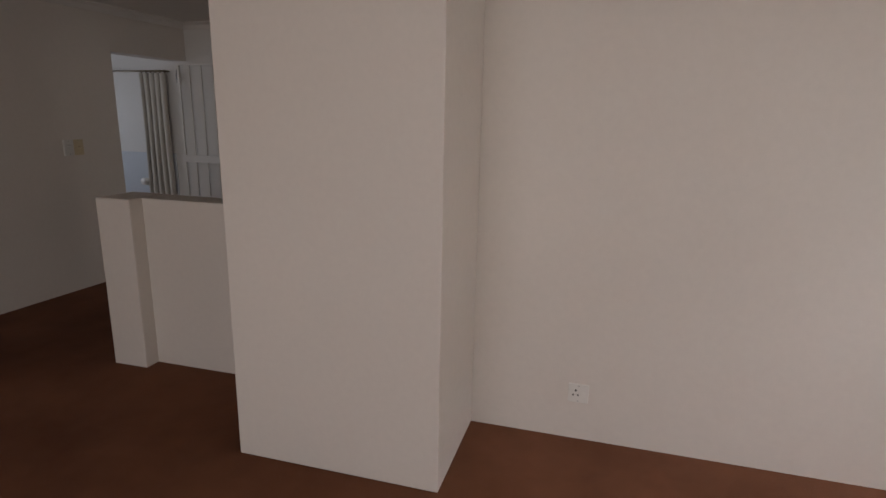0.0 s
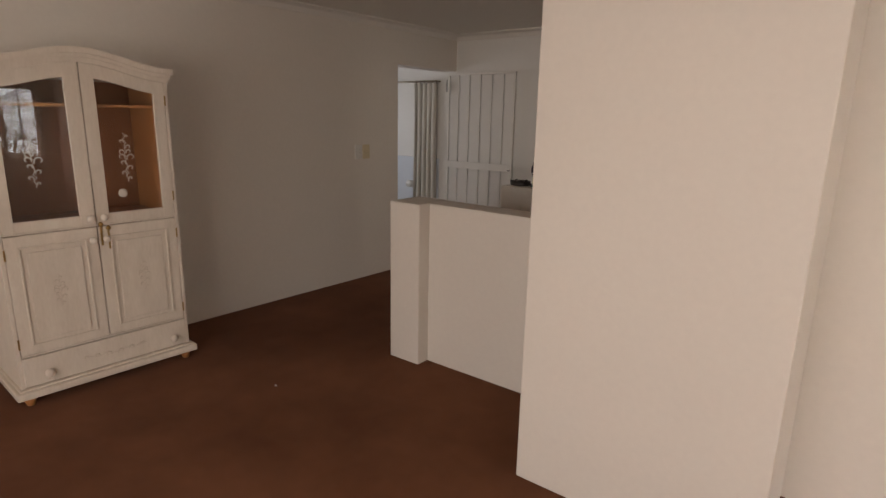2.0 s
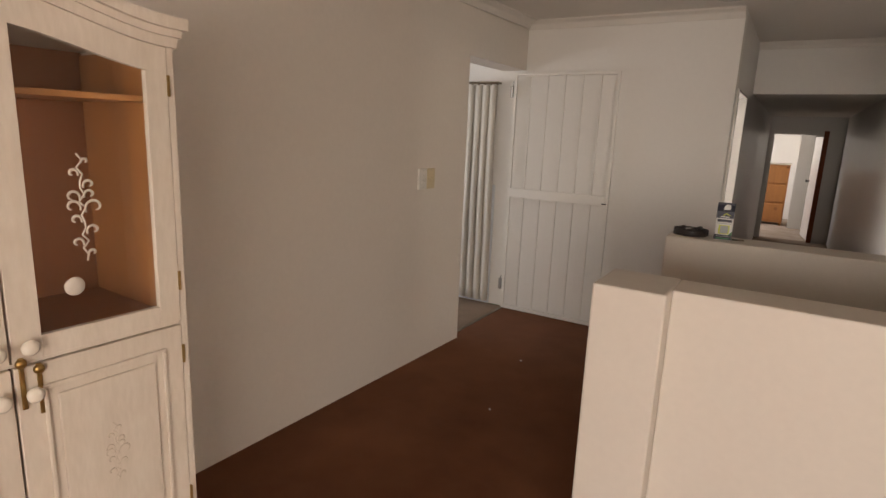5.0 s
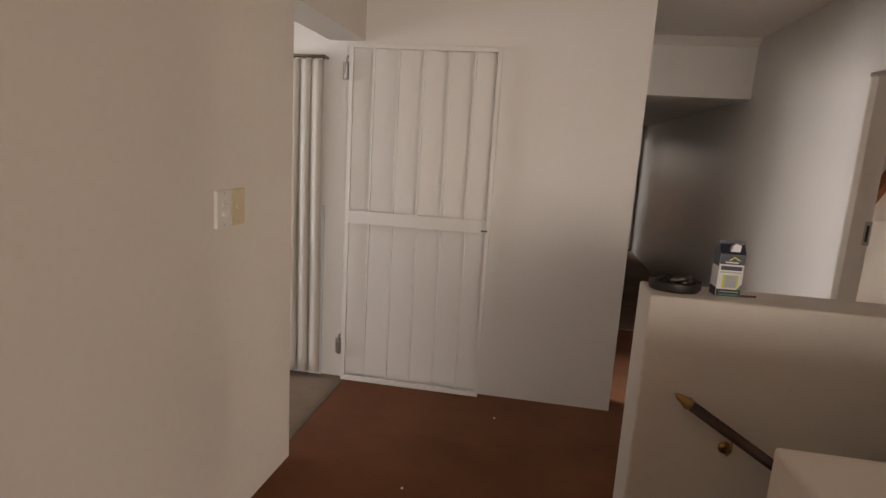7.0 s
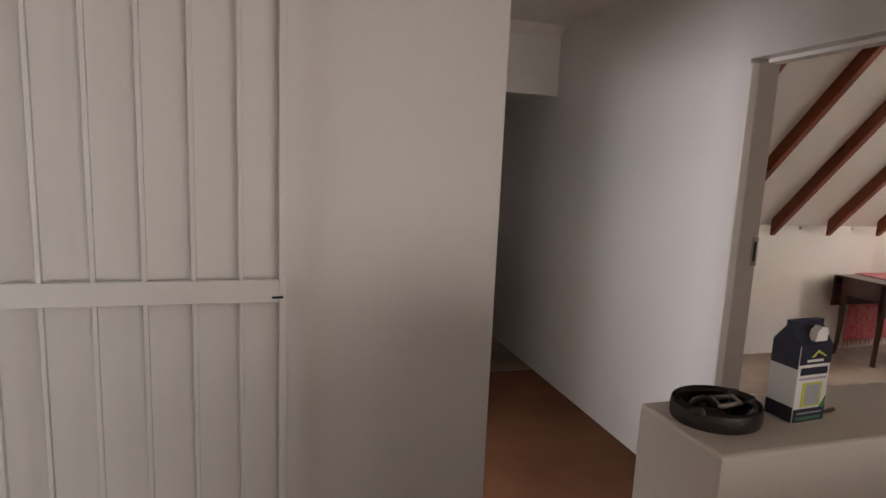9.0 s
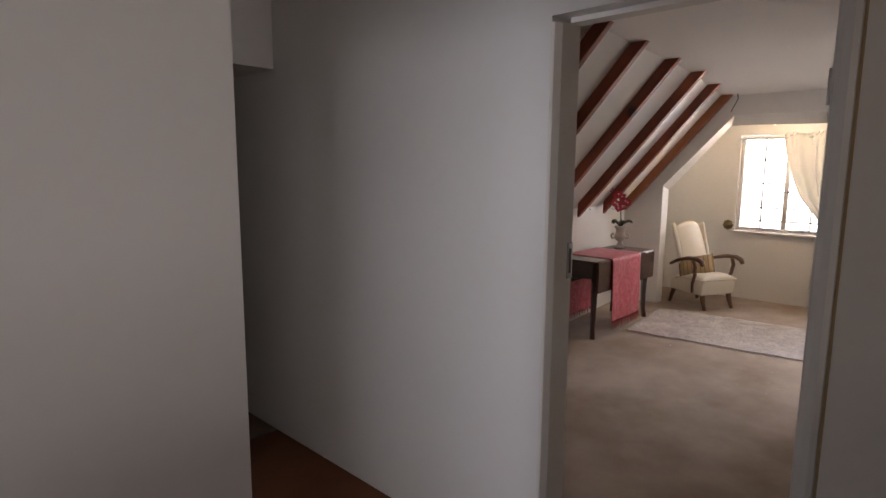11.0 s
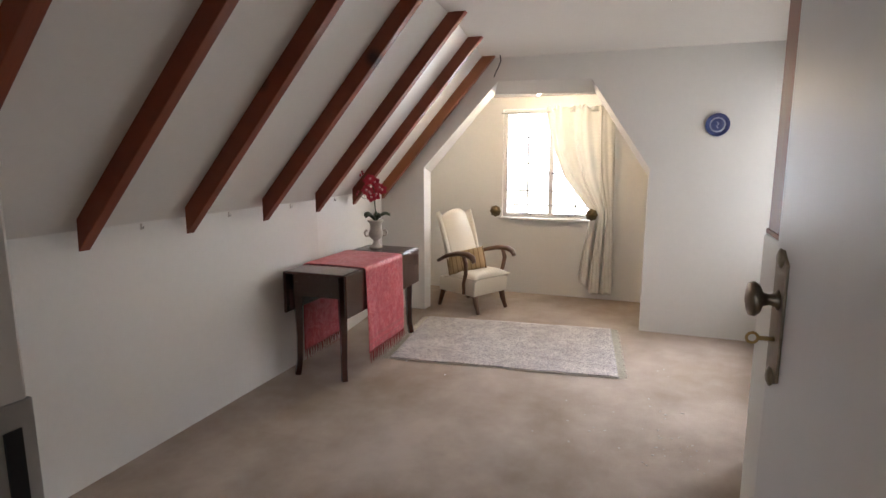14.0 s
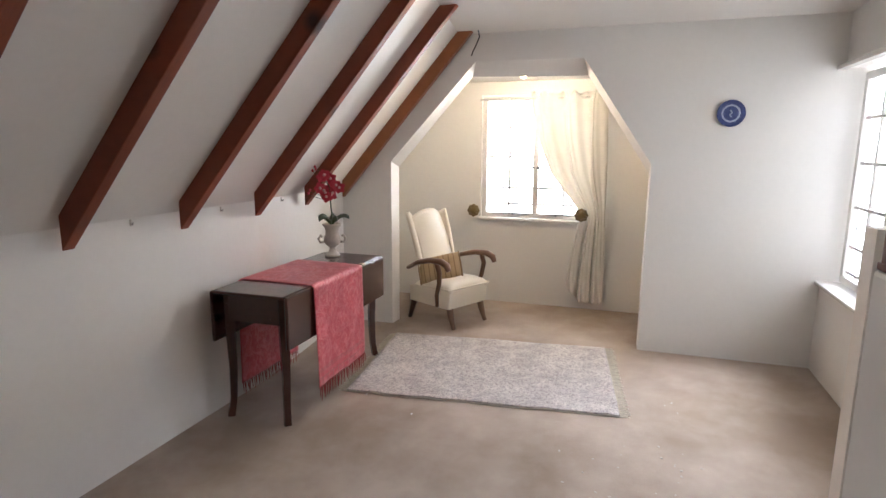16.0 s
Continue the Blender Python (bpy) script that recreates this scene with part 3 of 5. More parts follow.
solid("ceiling_bay", prism([(EX + 0.125, 2.09), (4.23, 2.06), (4.23, 2.16), (EX + 0.125, 2.19)], "y", 3.65, 6.3), CEIL, "sloping white ceiling of the window bay", "ceiling", kind="structure")
wall("wall_stair_bulkhead", bx(BX + 0.109, 0.48, 3.44, 3.594, 0, 1.21, 0.012), PALE, "waist-high white boxed wall beside the door", "wall")
wall("wall_bulkhead_panel", bx(BX + 0.109, 0.472, 3.50, 3.582, 1.21, 2.47), VARN, "tall glossy red-brown varnished wooden panel", "wood panel")
wall("wall_bulkhead_end", bx(0.36, 0.47, RY, 3.44, 0, 2.45), PALE, "white wall behind the varnished panel", "wall")
solid("trim_panel_foot", bx(BX + 0.109, 0.474, 3.582, 3.589, 1.21, 1.226, 0.002), VARN, "thin brown wooden bead along the ledge", "trim", kind="structure")

# ---- windows ----
def steel_window(name, label, across, z0, z1, a, b, mull, bars_v, bars_z, plane, axis, bar_mat=GLOSS):
    """A small-paned steel window in the plane axis = plane, from a to b along the other way."""
    ob = thing(name, ((plane, (a + b) / 2, z0) if axis == "x" else ((a + b) / 2, plane, z0)), label, "window", kind="structure")

    def bar(n, u0, u1, w0, w1, d, parent, mat=GLOSS):
        q = (plane - d, plane + d, u0, u1, w0, w1) if axis == "x" else (u0, u1, plane - d, plane + d, w0, w1)
        return part(n, bx(*q, 0.002), mat, parent)
    for u0, u1, w0, w1 in ((a, a + 0.045, z0, z1), (b - 0.045, b, z0, z1), (a + 0.045, b - 0.045, z1 - 0.045, z1), (a + 0.045, b - 0.045, z0, z0 + 0.045)):
        bar("frame", u0, u1, w0, w1, 0.022, ob)
    for u in mull:
        bar("mullion", u - 0.025, u + 0.025, z0 + 0.045, z1 - 0.045, 0.02, ob)
    for u in bars_v:
        bar("glazing_bar", u - 0.010, u + 0.010, z0 + 0.045, z1 - 0.045, 0.011, ob, bar_mat)
    stops = [a + 0.045] + sorted([u for u in mull] + list(bars_v)) + [b - 0.045]
    for z in bars_z:
        for u0, u1 in zip(stops, stops[1:]):
            bar("glazing_bar", u0 + 0.008, u1 - 0.008, z - 0.010, z + 0.010, 0.010, ob, bar_mat)
    rows = [z0 + 0.045] + sorted(bars_z) + [z1 - 0.045]
    for u0, u1 in zip(stops, stops[1:]):
        for w0, w1 in zip(rows, rows[1:]):
            q = bar("pane", u0 + 0.006, u1 - 0.006, w0 + 0.006, w1 - 0.006, 0.0025, ob, GLASS)
            q.visible_shadow = False
    return ob


bay = steel_window("window_bay", "white small-paned steel casement window in the bay", None, 0.82, 1.935, 4.415, 5.45, [4.945], [4.685, 5.19], [0.95, 1.10, 1.385, 1.655], 4.27, "x")
part("window_sill", bx(4.19, 4.28, 4.39, 5.475, 0.795, 0.818, 0.006), GLOSS, bay, "white painted timber sill")
for s in (-1, 1):
    part("casement_handle", tube([(4.245, 4.945 + s * 0.015, 1.285), (4.225, 4.945 + s * 0.03, 1.29), (4.215, 4.945 + s * 0.065, 1.275), (4.215, 4.945 + s * 0.10, 1.235)], [0.008, 0.009, 0.007, 0.004]), BLACK, bay, "dark curved casement fastener", True)
    part("stay_pin", tube([(4.235, 4.945 + s * 0.20, 0.845), (4.235, 4.945 + s * 0.20, 0.885)], [0.008, 0.004]), BLACK, bay, "", True)
    part("stay_arm", tube([(4.24, 4.945 + s * 0.06, 0.862), (4.24, 4.945 + s * 0.33, 0.862)], 0.004), BLACK, bay, "", True)
side = steel_window("window_side", "tall white small-paned steel window beside the end wall", None, 0.62, 1.935, 1.66, 3.225, [2.18, 2.66], [1.92, 2.42, 2.94], [0.70, 0.863, 1.112, 1.385, 1.66], 2.76, "y")
part("window_sill", bx(1.64, 3.24, 2.66, RY + 0.03, 0.588, 0.612, 0.006), GLOSS, side, "white painted timber sill")
part("curtain_board", bx(1.62, 3.24, RY + 0.002, RY + 0.05, 1.955, 1.985, 0.004), GLOSS, side, "white board over the window")
part("casement_handle", tube([(2.68, 2.73, 1.06), (2.70, 2.70, 1.10), (2.76, 2.69, 1.13), (2.82, 2.69, 1.10)], [0.008, 0.009, 0.007, 0.004]), BLACK, side, "dark curved casement fastener", True)
part("stay_pin", tube([(3.1, 2.735, 0.64), (3.1, 2.735, 0.69)], [0.01, 0.005]), BLACK, side, "", True)
# bars coloured black to look backlit when mirrored in the cupboard panes
living = steel_window("window_living", "white steel window in the living room, its glazing bars coloured dark as if backlit", None, 0.94, 1.915, 0.26, 1.61, [0.72, 1.17], [0.49, 0.945, 1.39], [1.18, 1.42, 1.66], 2.6, "x", BLACK)
part("window_sill", bx(2.46, 2.56, 0.24, 1.63, 0.90, 0.928, 0.006), GLOSS, living, "white painted timber sill")

# ---- security gate ----
gate = thing("security_gate", (-3.84, 4.45, 0.03), "white painted steel security gate folded open against the wall", "security gate")
gx0, gx1, gz0, gz1, gy0, gy1 = -4.275, -3.378, 0.006, 2.095, 4.437, 4.459
for n, q in (("stile", (gx0, gx0 + 0.025, gy0, gy1, gz0, gz1)), ("stile", (gx1 - 0.025, gx1, gy0, gy1, gz0, gz1)), ("top_rail", (gx0 + 0.025, gx1 - 0.025, gy0, gy1, gz1 - 0.025, gz1)), ("bottom_rail", (gx0 + 0.025, gx1 - 0.025, gy0, gy1, gz0, gz0 + 0.03)), ("middle_rail", (gx0 + 0.025, gx1 - 0.025, gy0 - 0.003, gy1 + 0.003, 1.036, 1.114))):
    part(n, bx(*q, 0.002), GATEP, gate)
for k in range(5):
    x = gx0 + (gx1 - gx0) * (k + 1) / 6
    for z0, z1 in ((gz0 + 0.03, 1.036), (1.114, gz1 - 0.025)):
        part("bar", bx(x - 0.007, x + 0.007, gy0 + 0.003, gy1 - 0.003, z0, z1, 0.0015), GATEP, gate)
for z in (0.22, 1.94):
    h = part("hinge", lathe([(0.011, -0.045), (0.012, -0.04), (0.012, 0.04), (0.011, 0.045)], 10, (gx0 - 0.022, 4.455, z)), STEEL, gate, "bare steel hinge", True)
    part("hinge_plate", bx(gx0 - 0.05, gx0 - 0.002, 4.47, 4.476, z - 0.05, z + 0.05, 0.001), STEEL, h)
    part("hinge_pin", tube([(gx0 - 0.022, 4.455, z + 0.045), (gx0 - 0.022, 4.452, z + 0.07), (gx0 - 0.012, 4.45, z + 0.085)], 0.005), STEEL, h, "", True)
part("latch_bolt", bx(gx1 - 0.05, gx1 - 0.012, gy0 - 0.008, gy0 - 0.002, 1.05, 1.058, 0.001), BLACK, gate, "small dark latch bolt")
for x in (gx0 + 0.2, gx1 - 0.06):
    part("wall_clip", bx(x, x + 0.02, gy1, 4.5, gz1 - 0.022, gz1 - 0.004), GATEP, gate)


# ---- drape and its rod in the opening ----
def drape(u, v):
    a = 2 * math.pi * 4.6 * u
    x = -4.76 + 0.335 * u + 0.014 * math.sin(a + 0.6 + 0.5 * math.sin(3 * v)) + 0.015 * v * (u - 0.3)
    return (x, 4.428 - 0.030 * math.cos(a) * (0.75 + 0.35 * v) + 0.006 * math.sin(6 * v + 3 * u), 1.993 - 1.95 * v + 0.008 * v * math.cos(a + 1))


dr = thing("door_curtain", (-4.59, 4.43, 0.04), "off-white pleated curtain drawn aside in the opening", "curtain")
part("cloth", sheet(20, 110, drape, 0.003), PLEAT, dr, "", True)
part("curtain_rod", tube([(-5.3, 4.43, 2.012), (-4.42, 4.43, 2.012)], 0.010), PEWTER, dr, "thin dark metal rod", True)
for k in range(6):
    part("curtain_ring", lathe([(0.015, -0.003), (0.017, 0), (0.015, 0.003)], 12, (-4.74 + 0.062 * k, 4.43, 2.008), Euler((0, radians(90), 0)).to_matrix()), PEWTER, dr, "", True)
for x in (-5.28, -4.43):
    part("rod_bracket", bx(x - 0.006, x + 0.006, 4.43, 4.499, 2.004, 2.02, 0.001), PEWTER, dr)

ph = thing("paper_holder", (-4.81, 4.487, 0.79), "small white paper roll on a holder on the tiled wall", "paper holder")
part("roll", tube([(-4.865, 4.43, 0.79), (-4.765, 4.43, 0.79)], 0.042, 18), PLAST, ph, "", True)
part("holder", tube([(-4.875, 4.487, 0.80), (-4.875, 4.43, 0.79), (-4.755, 4.43, 0.79)], 0.007), STEEL, ph, "steel bracket", True)

# ---- switches and socket ----
SX = WX - 0.014
for y0, mat, lab in ((2.923, PLAST, "white two-lever light switch plate on the cream wall"), (3.019, YPLAST, "yellowed light switch plate on the cream wall")):
    sw = thing("light_switch", (WX - 0.014, y0 + 0.046, 1.27), lab, "light switch", "switches by the opening")
    part("plate", bx(SX - 0.004, SX + 0.010, y0, y0 + 0.092, 1.20, 1.335, 0.003), mat, sw)
    for z in ((1.25, 1.285) if mat is PLAST else (1.268,)):
        part("lever", prism([(SX + 0.008, z - 0.010), (SX + 0.018, z - 0.004), (SX + 0.010, z + 0.012)], "y", y0 + 0.03, y0 + 0.062), mat, sw)
    for z in (1.212, 1.323):
        part("screw", lathe([(0.003, 0), (0.003, 0.002)], 8, (SX + 0.009, y0 + 0.046, z), Euler((0, radians(90), 0)).to_matrix()), STEEL, sw)
so = thing("power_socket", (0.236, 1.807, 0.256), "white three-pin power socket low on the cream wall", "socket")
part("plate", bx(0.186, 0.286, 1.796, 1.807, 0.206, 0.306, 0.004), PLAST, so)
for x, z, r in ((0.222, 0.272, 0.006), (0.210, 0.248, 0.0045), (0.234, 0.248, 0.0045)):
    part("pin_hole", lathe([(r, 0), (r, 0.0022)], 10, (x, 1.797, z), Euler((radians(90), 0, 0)).to_matrix()), BLACK, so)
part("rocker", prism([(1.797, 0.236), (1.788, 0.24), (1.793, 0.272)], "x", 0.252, 0.276), PLAST, so)
for z in (0.216, 0.296):
    part("screw", lathe([(0.003, 0), (0.003, 0.002)], 8, (0.236, 1.797, z), Euler((radians(90), 0, 0)).to_matrix()), STEEL, so)

# ---- lamps ----
lm = thing("ceiling_light", (-2.6, 3.84, H), "unlit white dome light on the landing ceiling", "ceiling light")
part("base", lathe([(0.07, -0.02), (0.075, -0.01), (0.075, 0)], 24, (-2.6, 3.84, H)), PLAST, lm, "", True)
part("shade", lathe([(0.03, -0.085), (0.08, -0.075), (0.115, -0.05), (0.125, -0.02)], 28, (-2.6, 3.84, H)), OPAL, lm, "", True)
LZ = cz(1.5)
lb = thing("ceiling_light", (1.5, 3.83, LZ), "lit square opal glass light on the bedroom ceiling", "ceiling light")
part("base", bx(1.42, 1.58, 3.75, 3.91, LZ - 0.022, LZ + 0.003, 0.004), PLAST, lb)
part("shade", bx(1.385, 1.615, 3.715, 3.945, LZ - 0.108, LZ - 0.022, 0.03), LAMPON, lb, "glowing opal glass", True)
lc = thing("bay_light", (3.52, 4.95, 2.085), "small warm bulb on the bay ceiling", "ceiling light")
part("holder", lathe([(0.035, -0.02), (0.04, -0.01), (0.04, 0.012)], 16, (3.52, 4.95, 2.075)), PLAST, lc, "", True)
part("bulb", lathe([(0.01, -0.072), (0.026, -0.06), (0.03, -0.045), (0.022, -0.028), (0.014, -0.02)], 16, (3.52, 4.95, 2.075)), BULB, lc, "", True)


# ---- doors ----
def door_leaf(name, label, m, width, height, mat):
    """A panelled door, its hinge at the origin, lying along +x with its fair face to +y."""
    d = thing(name, m @ Vector((0, 0, 0)), label, "door", kind="structure")
    st, t = 0.11, 0.04
    rails = [(0.012, 0.22), (0.92, 1.08), (height - 0.12, height)]
    for x0, x1 in ((0, st), (width - st, width)):
        part("stile", bx(x0, x1, -t, 0, 0.012, height, 0.0012), mat, d, m=m)
    for z0, z1 in rails:
        part("rail", bx(st, width - st, -t, 0, z0, z1, 0.0008), mat, d, m=m)
    part("muntin", bx(width / 2 - 0.05, width / 2 + 0.05, -t, 0, 1.08, height - 0.12, 0.0008), mat, d, m=m)
    part("muntin", bx(width / 2 - 0.05, width / 2 + 0.05, -t, 0, 0.22, 0.92, 0.0008), mat, d, m=m)
    for x0, x1 in ((st, width / 2 - 0.05), (width / 2 + 0.05, width - st)):
        for z0, z1 in ((0.22, 0.92), (1.08, height - 0.12)):
            p = part("panel", bx(x0, x1, -t + 0.002, -0.0016, z0, z1), mat, d, m=m)
            part("panel_field", bx(x0 + 0.03, x1 - 0.03, -t + 0.0012, -0.0008, z0 + 0.03, z1 - 0.03, 0.0006), mat, p, m=m)
    return d


def slab_leaf(name, label, m, width, height, mat):
    """A flush door with a lipping strip on its closing edge; its hinge at the origin."""
    d = thing(name, m @ Vector((0, 0, 0)), label, "door", kind="structure")
    part("leaf", bx(0, width - 0.012, -0.04, 0, 0.012, height, 0.0015), mat, d, m=m)
    part("lipping", bx(width - 0.0115, width, -0.0395, -0.0005, 0.012, height, 0.002), mat, d, "rubbed closing edge", m=m)
    return d


mdoor = Matrix.Translation((-1.402, 3.664, 0)) @ Matrix.Rotation(radians(5.7), 4, "Z")
bd = slab_leaf("door_bedroom", "white glossy flush bedroom door standing open", mdoor, 0.845, 2.0, DOORP)


def knob_set(parent, m):
    pl = part("lock_plate", prism([(0.772, 1.09), (0.80, 1.078), (0.828, 1.09), (0.828, 1.29), (0.80, 1.312), (0.772, 1.29)], "y", 0, 0.005, 0.0015), PEWTER, parent, "long worn pewter lock plate", m=m)
    for z in (1.092, 1.297):
        part("plate_ornament", lathe([(0.015, 0), (0.017, 0.003), (0.009, 0.007)], 12, (0.80, 0.004, z), Euler((radians(-90), 0, 0)).to_matrix()), PEWTER, pl, "", True, m)
    kn = part("knob", lathe([(0.018, 0), (0.012, 0.004), (0.0095, 0.013), (0.012, 0.023), (0.025, 0.029), (0.030, 0.036), (0.028, 0.043), (0.014, 0.047)], 20, (0.80, 0.005, 1.226), Euler((radians(-90), 0, 0)).to_matrix()), PEWTER, parent, "oval pewter door knob", True, m)
    ky = part("key", tube([(0.80, 0.004, 1.158), (0.80, 0.03, 1.158)], 0.004), BRASS, parent, "small key in the lock", True, m)
    ring = [(0.80, 0.038 - 0.009 * math.cos(a), 1.158 + 0.009 * math.sin(a)) for a in [2 * math.pi * k / 12 for k in range(13)]]
    part("key_bow", tube(ring, 0.0026, 6), BRASS, ky, "", True, m)


knob_set(bd, mdoor)
for z in (0.25, 1.75):
    part("hinge", lathe([(0.007, -0.045), (0.007, 0.045)], 10, (-1.402, 3.668, z)), GLOSS, bd, "", True)
# lining and architrave of the bedroom door
fr = thing("door_frame", (BX + 0.05, 4.02, 0), "white glossy door frame with a narrow architrave", "door frame", kind="structure")
part("jamb", bx(BX + 0.001, BX + 0.1, 3.5985, 3.65, 0, 2.0, 0.002), GLOSS, fr)
part("edge_line", bx(BX - 0.003, BX - 0.0002, 3.592, 3.5985, 0, 2.07), STRIPE, fr, "scuffed brown line of old filler")
part("jamb", prism([(BX + 0.0005, 4.43), (BX + 0.004, 4.422), (BX + 0.03, 4.408), (BX + 0.118, 4.394), (BX + 0.122, 4.398), (BX + 0.122, 4.43)], "z", 0, 2.012), WALL, fr, "cream painted lining")
part("head", bx(BX + 0.06, BX + 0.118, 3.66, 4.396, 2.012, 2.029), GLOSS, fr)
part("architrave", prism([(BX - 0.0003, 3.599), (BX - 0.010, 3.601), (BX - 0.017, 3.614), (BX - 0.015, 3.632), (BX - 0.010, 3.644), (BX - 0.0003, 3.646)], "z", 0, 2.06), GLOSS, fr)
stp = part("strike_plate", bx(-1.418, -1.386, 4.3925, 4.3975, 1.155, 1.282, 0.001), STEEL, fr, "worn steel strike plate")
part("strike_hole", bx(-1.410, -1.397, 4.391, 4.3926, 1.175, 1.262), BLACK, stp)

ms = Matrix.Translation((PX - 0.10, 5.435, 0)) @ Matrix.Rotation(radians(-170), 4, "Z")
sd = door_leaf("door_side_room", "white painted side door standing open", ms, 0.74, 1.955, GLOSS)
part("handle", tube([(0.68, 0, 1.02), (0.68, 0.05, 1.02), (0.58, 0.05, 1.02)], 0.009), STEEL, sd, "small steel lever", True, ms)
part("handle_plate", bx(0.66, 0.70, 0.0, 0.005, 0.94, 1.08, 0.001), STEEL, sd, "", False, ms)
sf = thing("door_frame", (PX - 0.05, 5.05, 0), "white painted frame of the side door", "door frame", kind="structure")
part("jamb", bx(PX - 0.1, PX + 0.012, 4.652, 4.697, 0, 1.975, 0.003), GLOSS, sf)
part("jamb", bx(PX - 0.1, PX + 0.012, 5.443, 5.458, 0, 1.975, 0.003), GLOSS, sf)
part("head", bx(PX - 0.1, PX + 0.012, 4.697, 5.443, 1.957, 1.973, 0.003), GLOSS, sf)

me_ = Matrix.Translation((-1.80, 11.14, 0)) @ Matrix.Rotation(radians(97), 4, "Z")
ed = door_leaf("door_far_room", "white door standing open into the far room", me_, 0.70, 1.74, GLOSS)
part("knob", lathe([(0.012, 0), (0.012, 0.03), (0.026, 0.04), (0.026, 0.055), (0.012, 0.06)], 14, me_ @ Vector((0.62, 0, 0.98)), (me_ @ Matrix.Rotation(radians(-90), 4, "X")).to_3x3()), BLACK, ed, "dark knob", True)
ef = thing("door_frame", (-2.15, 11.0, 0), "grey frame of the far doorway with a dark brown right jamb", "door frame", kind="structure")
part("jamb", bx(-2.56, -2.49, 10.975, 11.0, 0, 1.83), GREY, ef)
# right jamb darker than the rest of the frame
part("jamb", bx(-1.80, -1.73, 10.975, 11.0, 0, 1.83), VARN, ef)
part("head", bx(-2.49, -1.80, 10.975, 11.0, 1.76, 1.83), GREY, ef)

# far room: an open pine drawer chest against the wall
ch = thing("pine_chest", (-2.35, 13.1, 0), "orange-brown pine chest in the bright far room", "chest of drawers")
part("carcass", bx(-2.78, -2.20, 12.95, 13.35, 0.05, 1.2, 0.008), PINE, ch)
part("top", bx(-2.81, -2.18, 12.92, 13.37, 1.2, 1.225, 0.004), LIMED, ch)
for z in (0.1, 0.47, 0.84):
    q = part("drawer", bx(-2.76, -2.22, 12.932, 12.95, z, z + 0.33, 0.004), PINE, ch)
    part("knob", lathe([(0.008, 0), (0.018, 0.015), (0.012, 0.024)], 10, (-2.60, 12.932, z + 0.17), Euler((radians(90), 0, 0)).to_matrix()), LIMED, q, "", True)
for x in (-2.75, -2.23):
    for y in (12.98, 13.32):
        part("foot", lathe([(0.02, 0), (0.026, 0.05)], 10, (x, y, 0)), PINE, ch, "", True)

# ---- on and by the stair walls ----
hr = thing("handrail", (-2.3, 3.1, 0.6), "dark wooden stair handrail with a pointed brass end", "handrail")
rail = [(-2.525, 3.095, 0.703), (-1.0, 3.095, -0.24)]
part("rail", tube([rail[0], rail[1]], 0.019, 14), MAHOG, hr, "", True)
dv = (Vector(rail[0]) - Vector(rail[1])).normalized()
tip = Vector(rail[0])
part("finial", tube([tip, tip + 0.012 * dv, tip + 0.02 * dv, tip + 0.05 * dv, tip + 0.066 * dv], [0.021, 0.023, 0.018, 0.011, 0.002], 14), BRASS, hr, "pointed brass finial", True)
for s in (0.10, 0.75):
    p = Vector(rail[0]).lerp(Vector(rail[1]), s)
    part("bracket", tube([(p.x, 3.15, p.z - 0.075), (p.x, 3.12, p.z - 0.085), (p.x, 3.097, p.z - 0.06), (p.x, 3.095, p.z - 0.015)], 0.006), BRASS, hr, "brass bracket", True)
    part("bracket_rose", lathe([(0.024, 0), (0.022, 0.004)], 14, (p.x, 3.15, p.z - 0.075), Euler((radians(90), 0, 0)).to_matrix()), BRASS, hr, "", True)

ct = thing("filler_carton", (-2.42, 3.25, 1.067), "dark and white carton of filler powder on the low wall", "carton")
mc = Matrix.Translation((-2.417, 3.262, 1.067)) @ Matrix.Rotation(radians(4), 4, "Z") @ Matrix.Diagonal((0.98, 1, 1.10, 1))
w2, dd = 0.044, 0.030
part("box", bx(-w2, w2, -dd, dd, 0.0, 0.142, 0.0015), INKW, ct, m=mc)
part("gable_top", prism([(-dd, 0.142), (dd, 0.142), (0.006, 0.172), (0.006, 0.182), (-0.006, 0.182), (-0.006, 0.172)], "x", -w2, w2), NAVY, ct, "navy gable top", m=mc)
f = -dd - 0.0012
for n, q, mat in (("band", (-w2 + 0.001, w2 - 0.001, f, -dd, 0.108, 0.142), NAVY), ("foot_band", (-w2 + 0.001, w2 - 0.001, f, -dd, 0.002, 0.026), NAVY), ("title_bar", (-0.037, 0.036, f - 0.0004, -dd, 0.089, 0.102), NAVY), ("subtitle_bar", (-0.038, 0.036, f, -dd, 0.080, 0.0835), GREYP), ("picture", (-0.026, 0.028, f, -dd, 0.030, 0.074), LIME), ("picture_wall", (-0.018, 0.022, f - 0.0006, -dd, 0.033, 0.071), GREYP), ("small_print", (-0.034, 0.034, f - 0.0004, f + 0.0004, 0.017, 0.0195), GREYP), ("green_strip", (-0.034, 0.034, f - 0.0004, f + 0.0004, 0.006, 0.011), GREENP)):
    part(n, bx(*q), mat, ct, m=mc)
part("green_wedge", prism([(w2 - 0.001, 0.026), (w2 - 0.001, 0.046), (0.026, 0.026)], "y", f, -dd), GREENP, ct, m=mc)
part("mark", prism([(-0.014, 0.121), (0.004, 0.134), (0.030, 0.121), (0.024, 0.121), (0.004, 0.129), (-0.006, 0.121)], "y", f - 0.0006, -dd), LIME, ct, "lime roof-shaped mark", m=mc)
part("mark_bar", bx(-0.024, 0.020, f - 0.0006, -dd, 0.1125, 0.117), INKW, ct, m=mc)
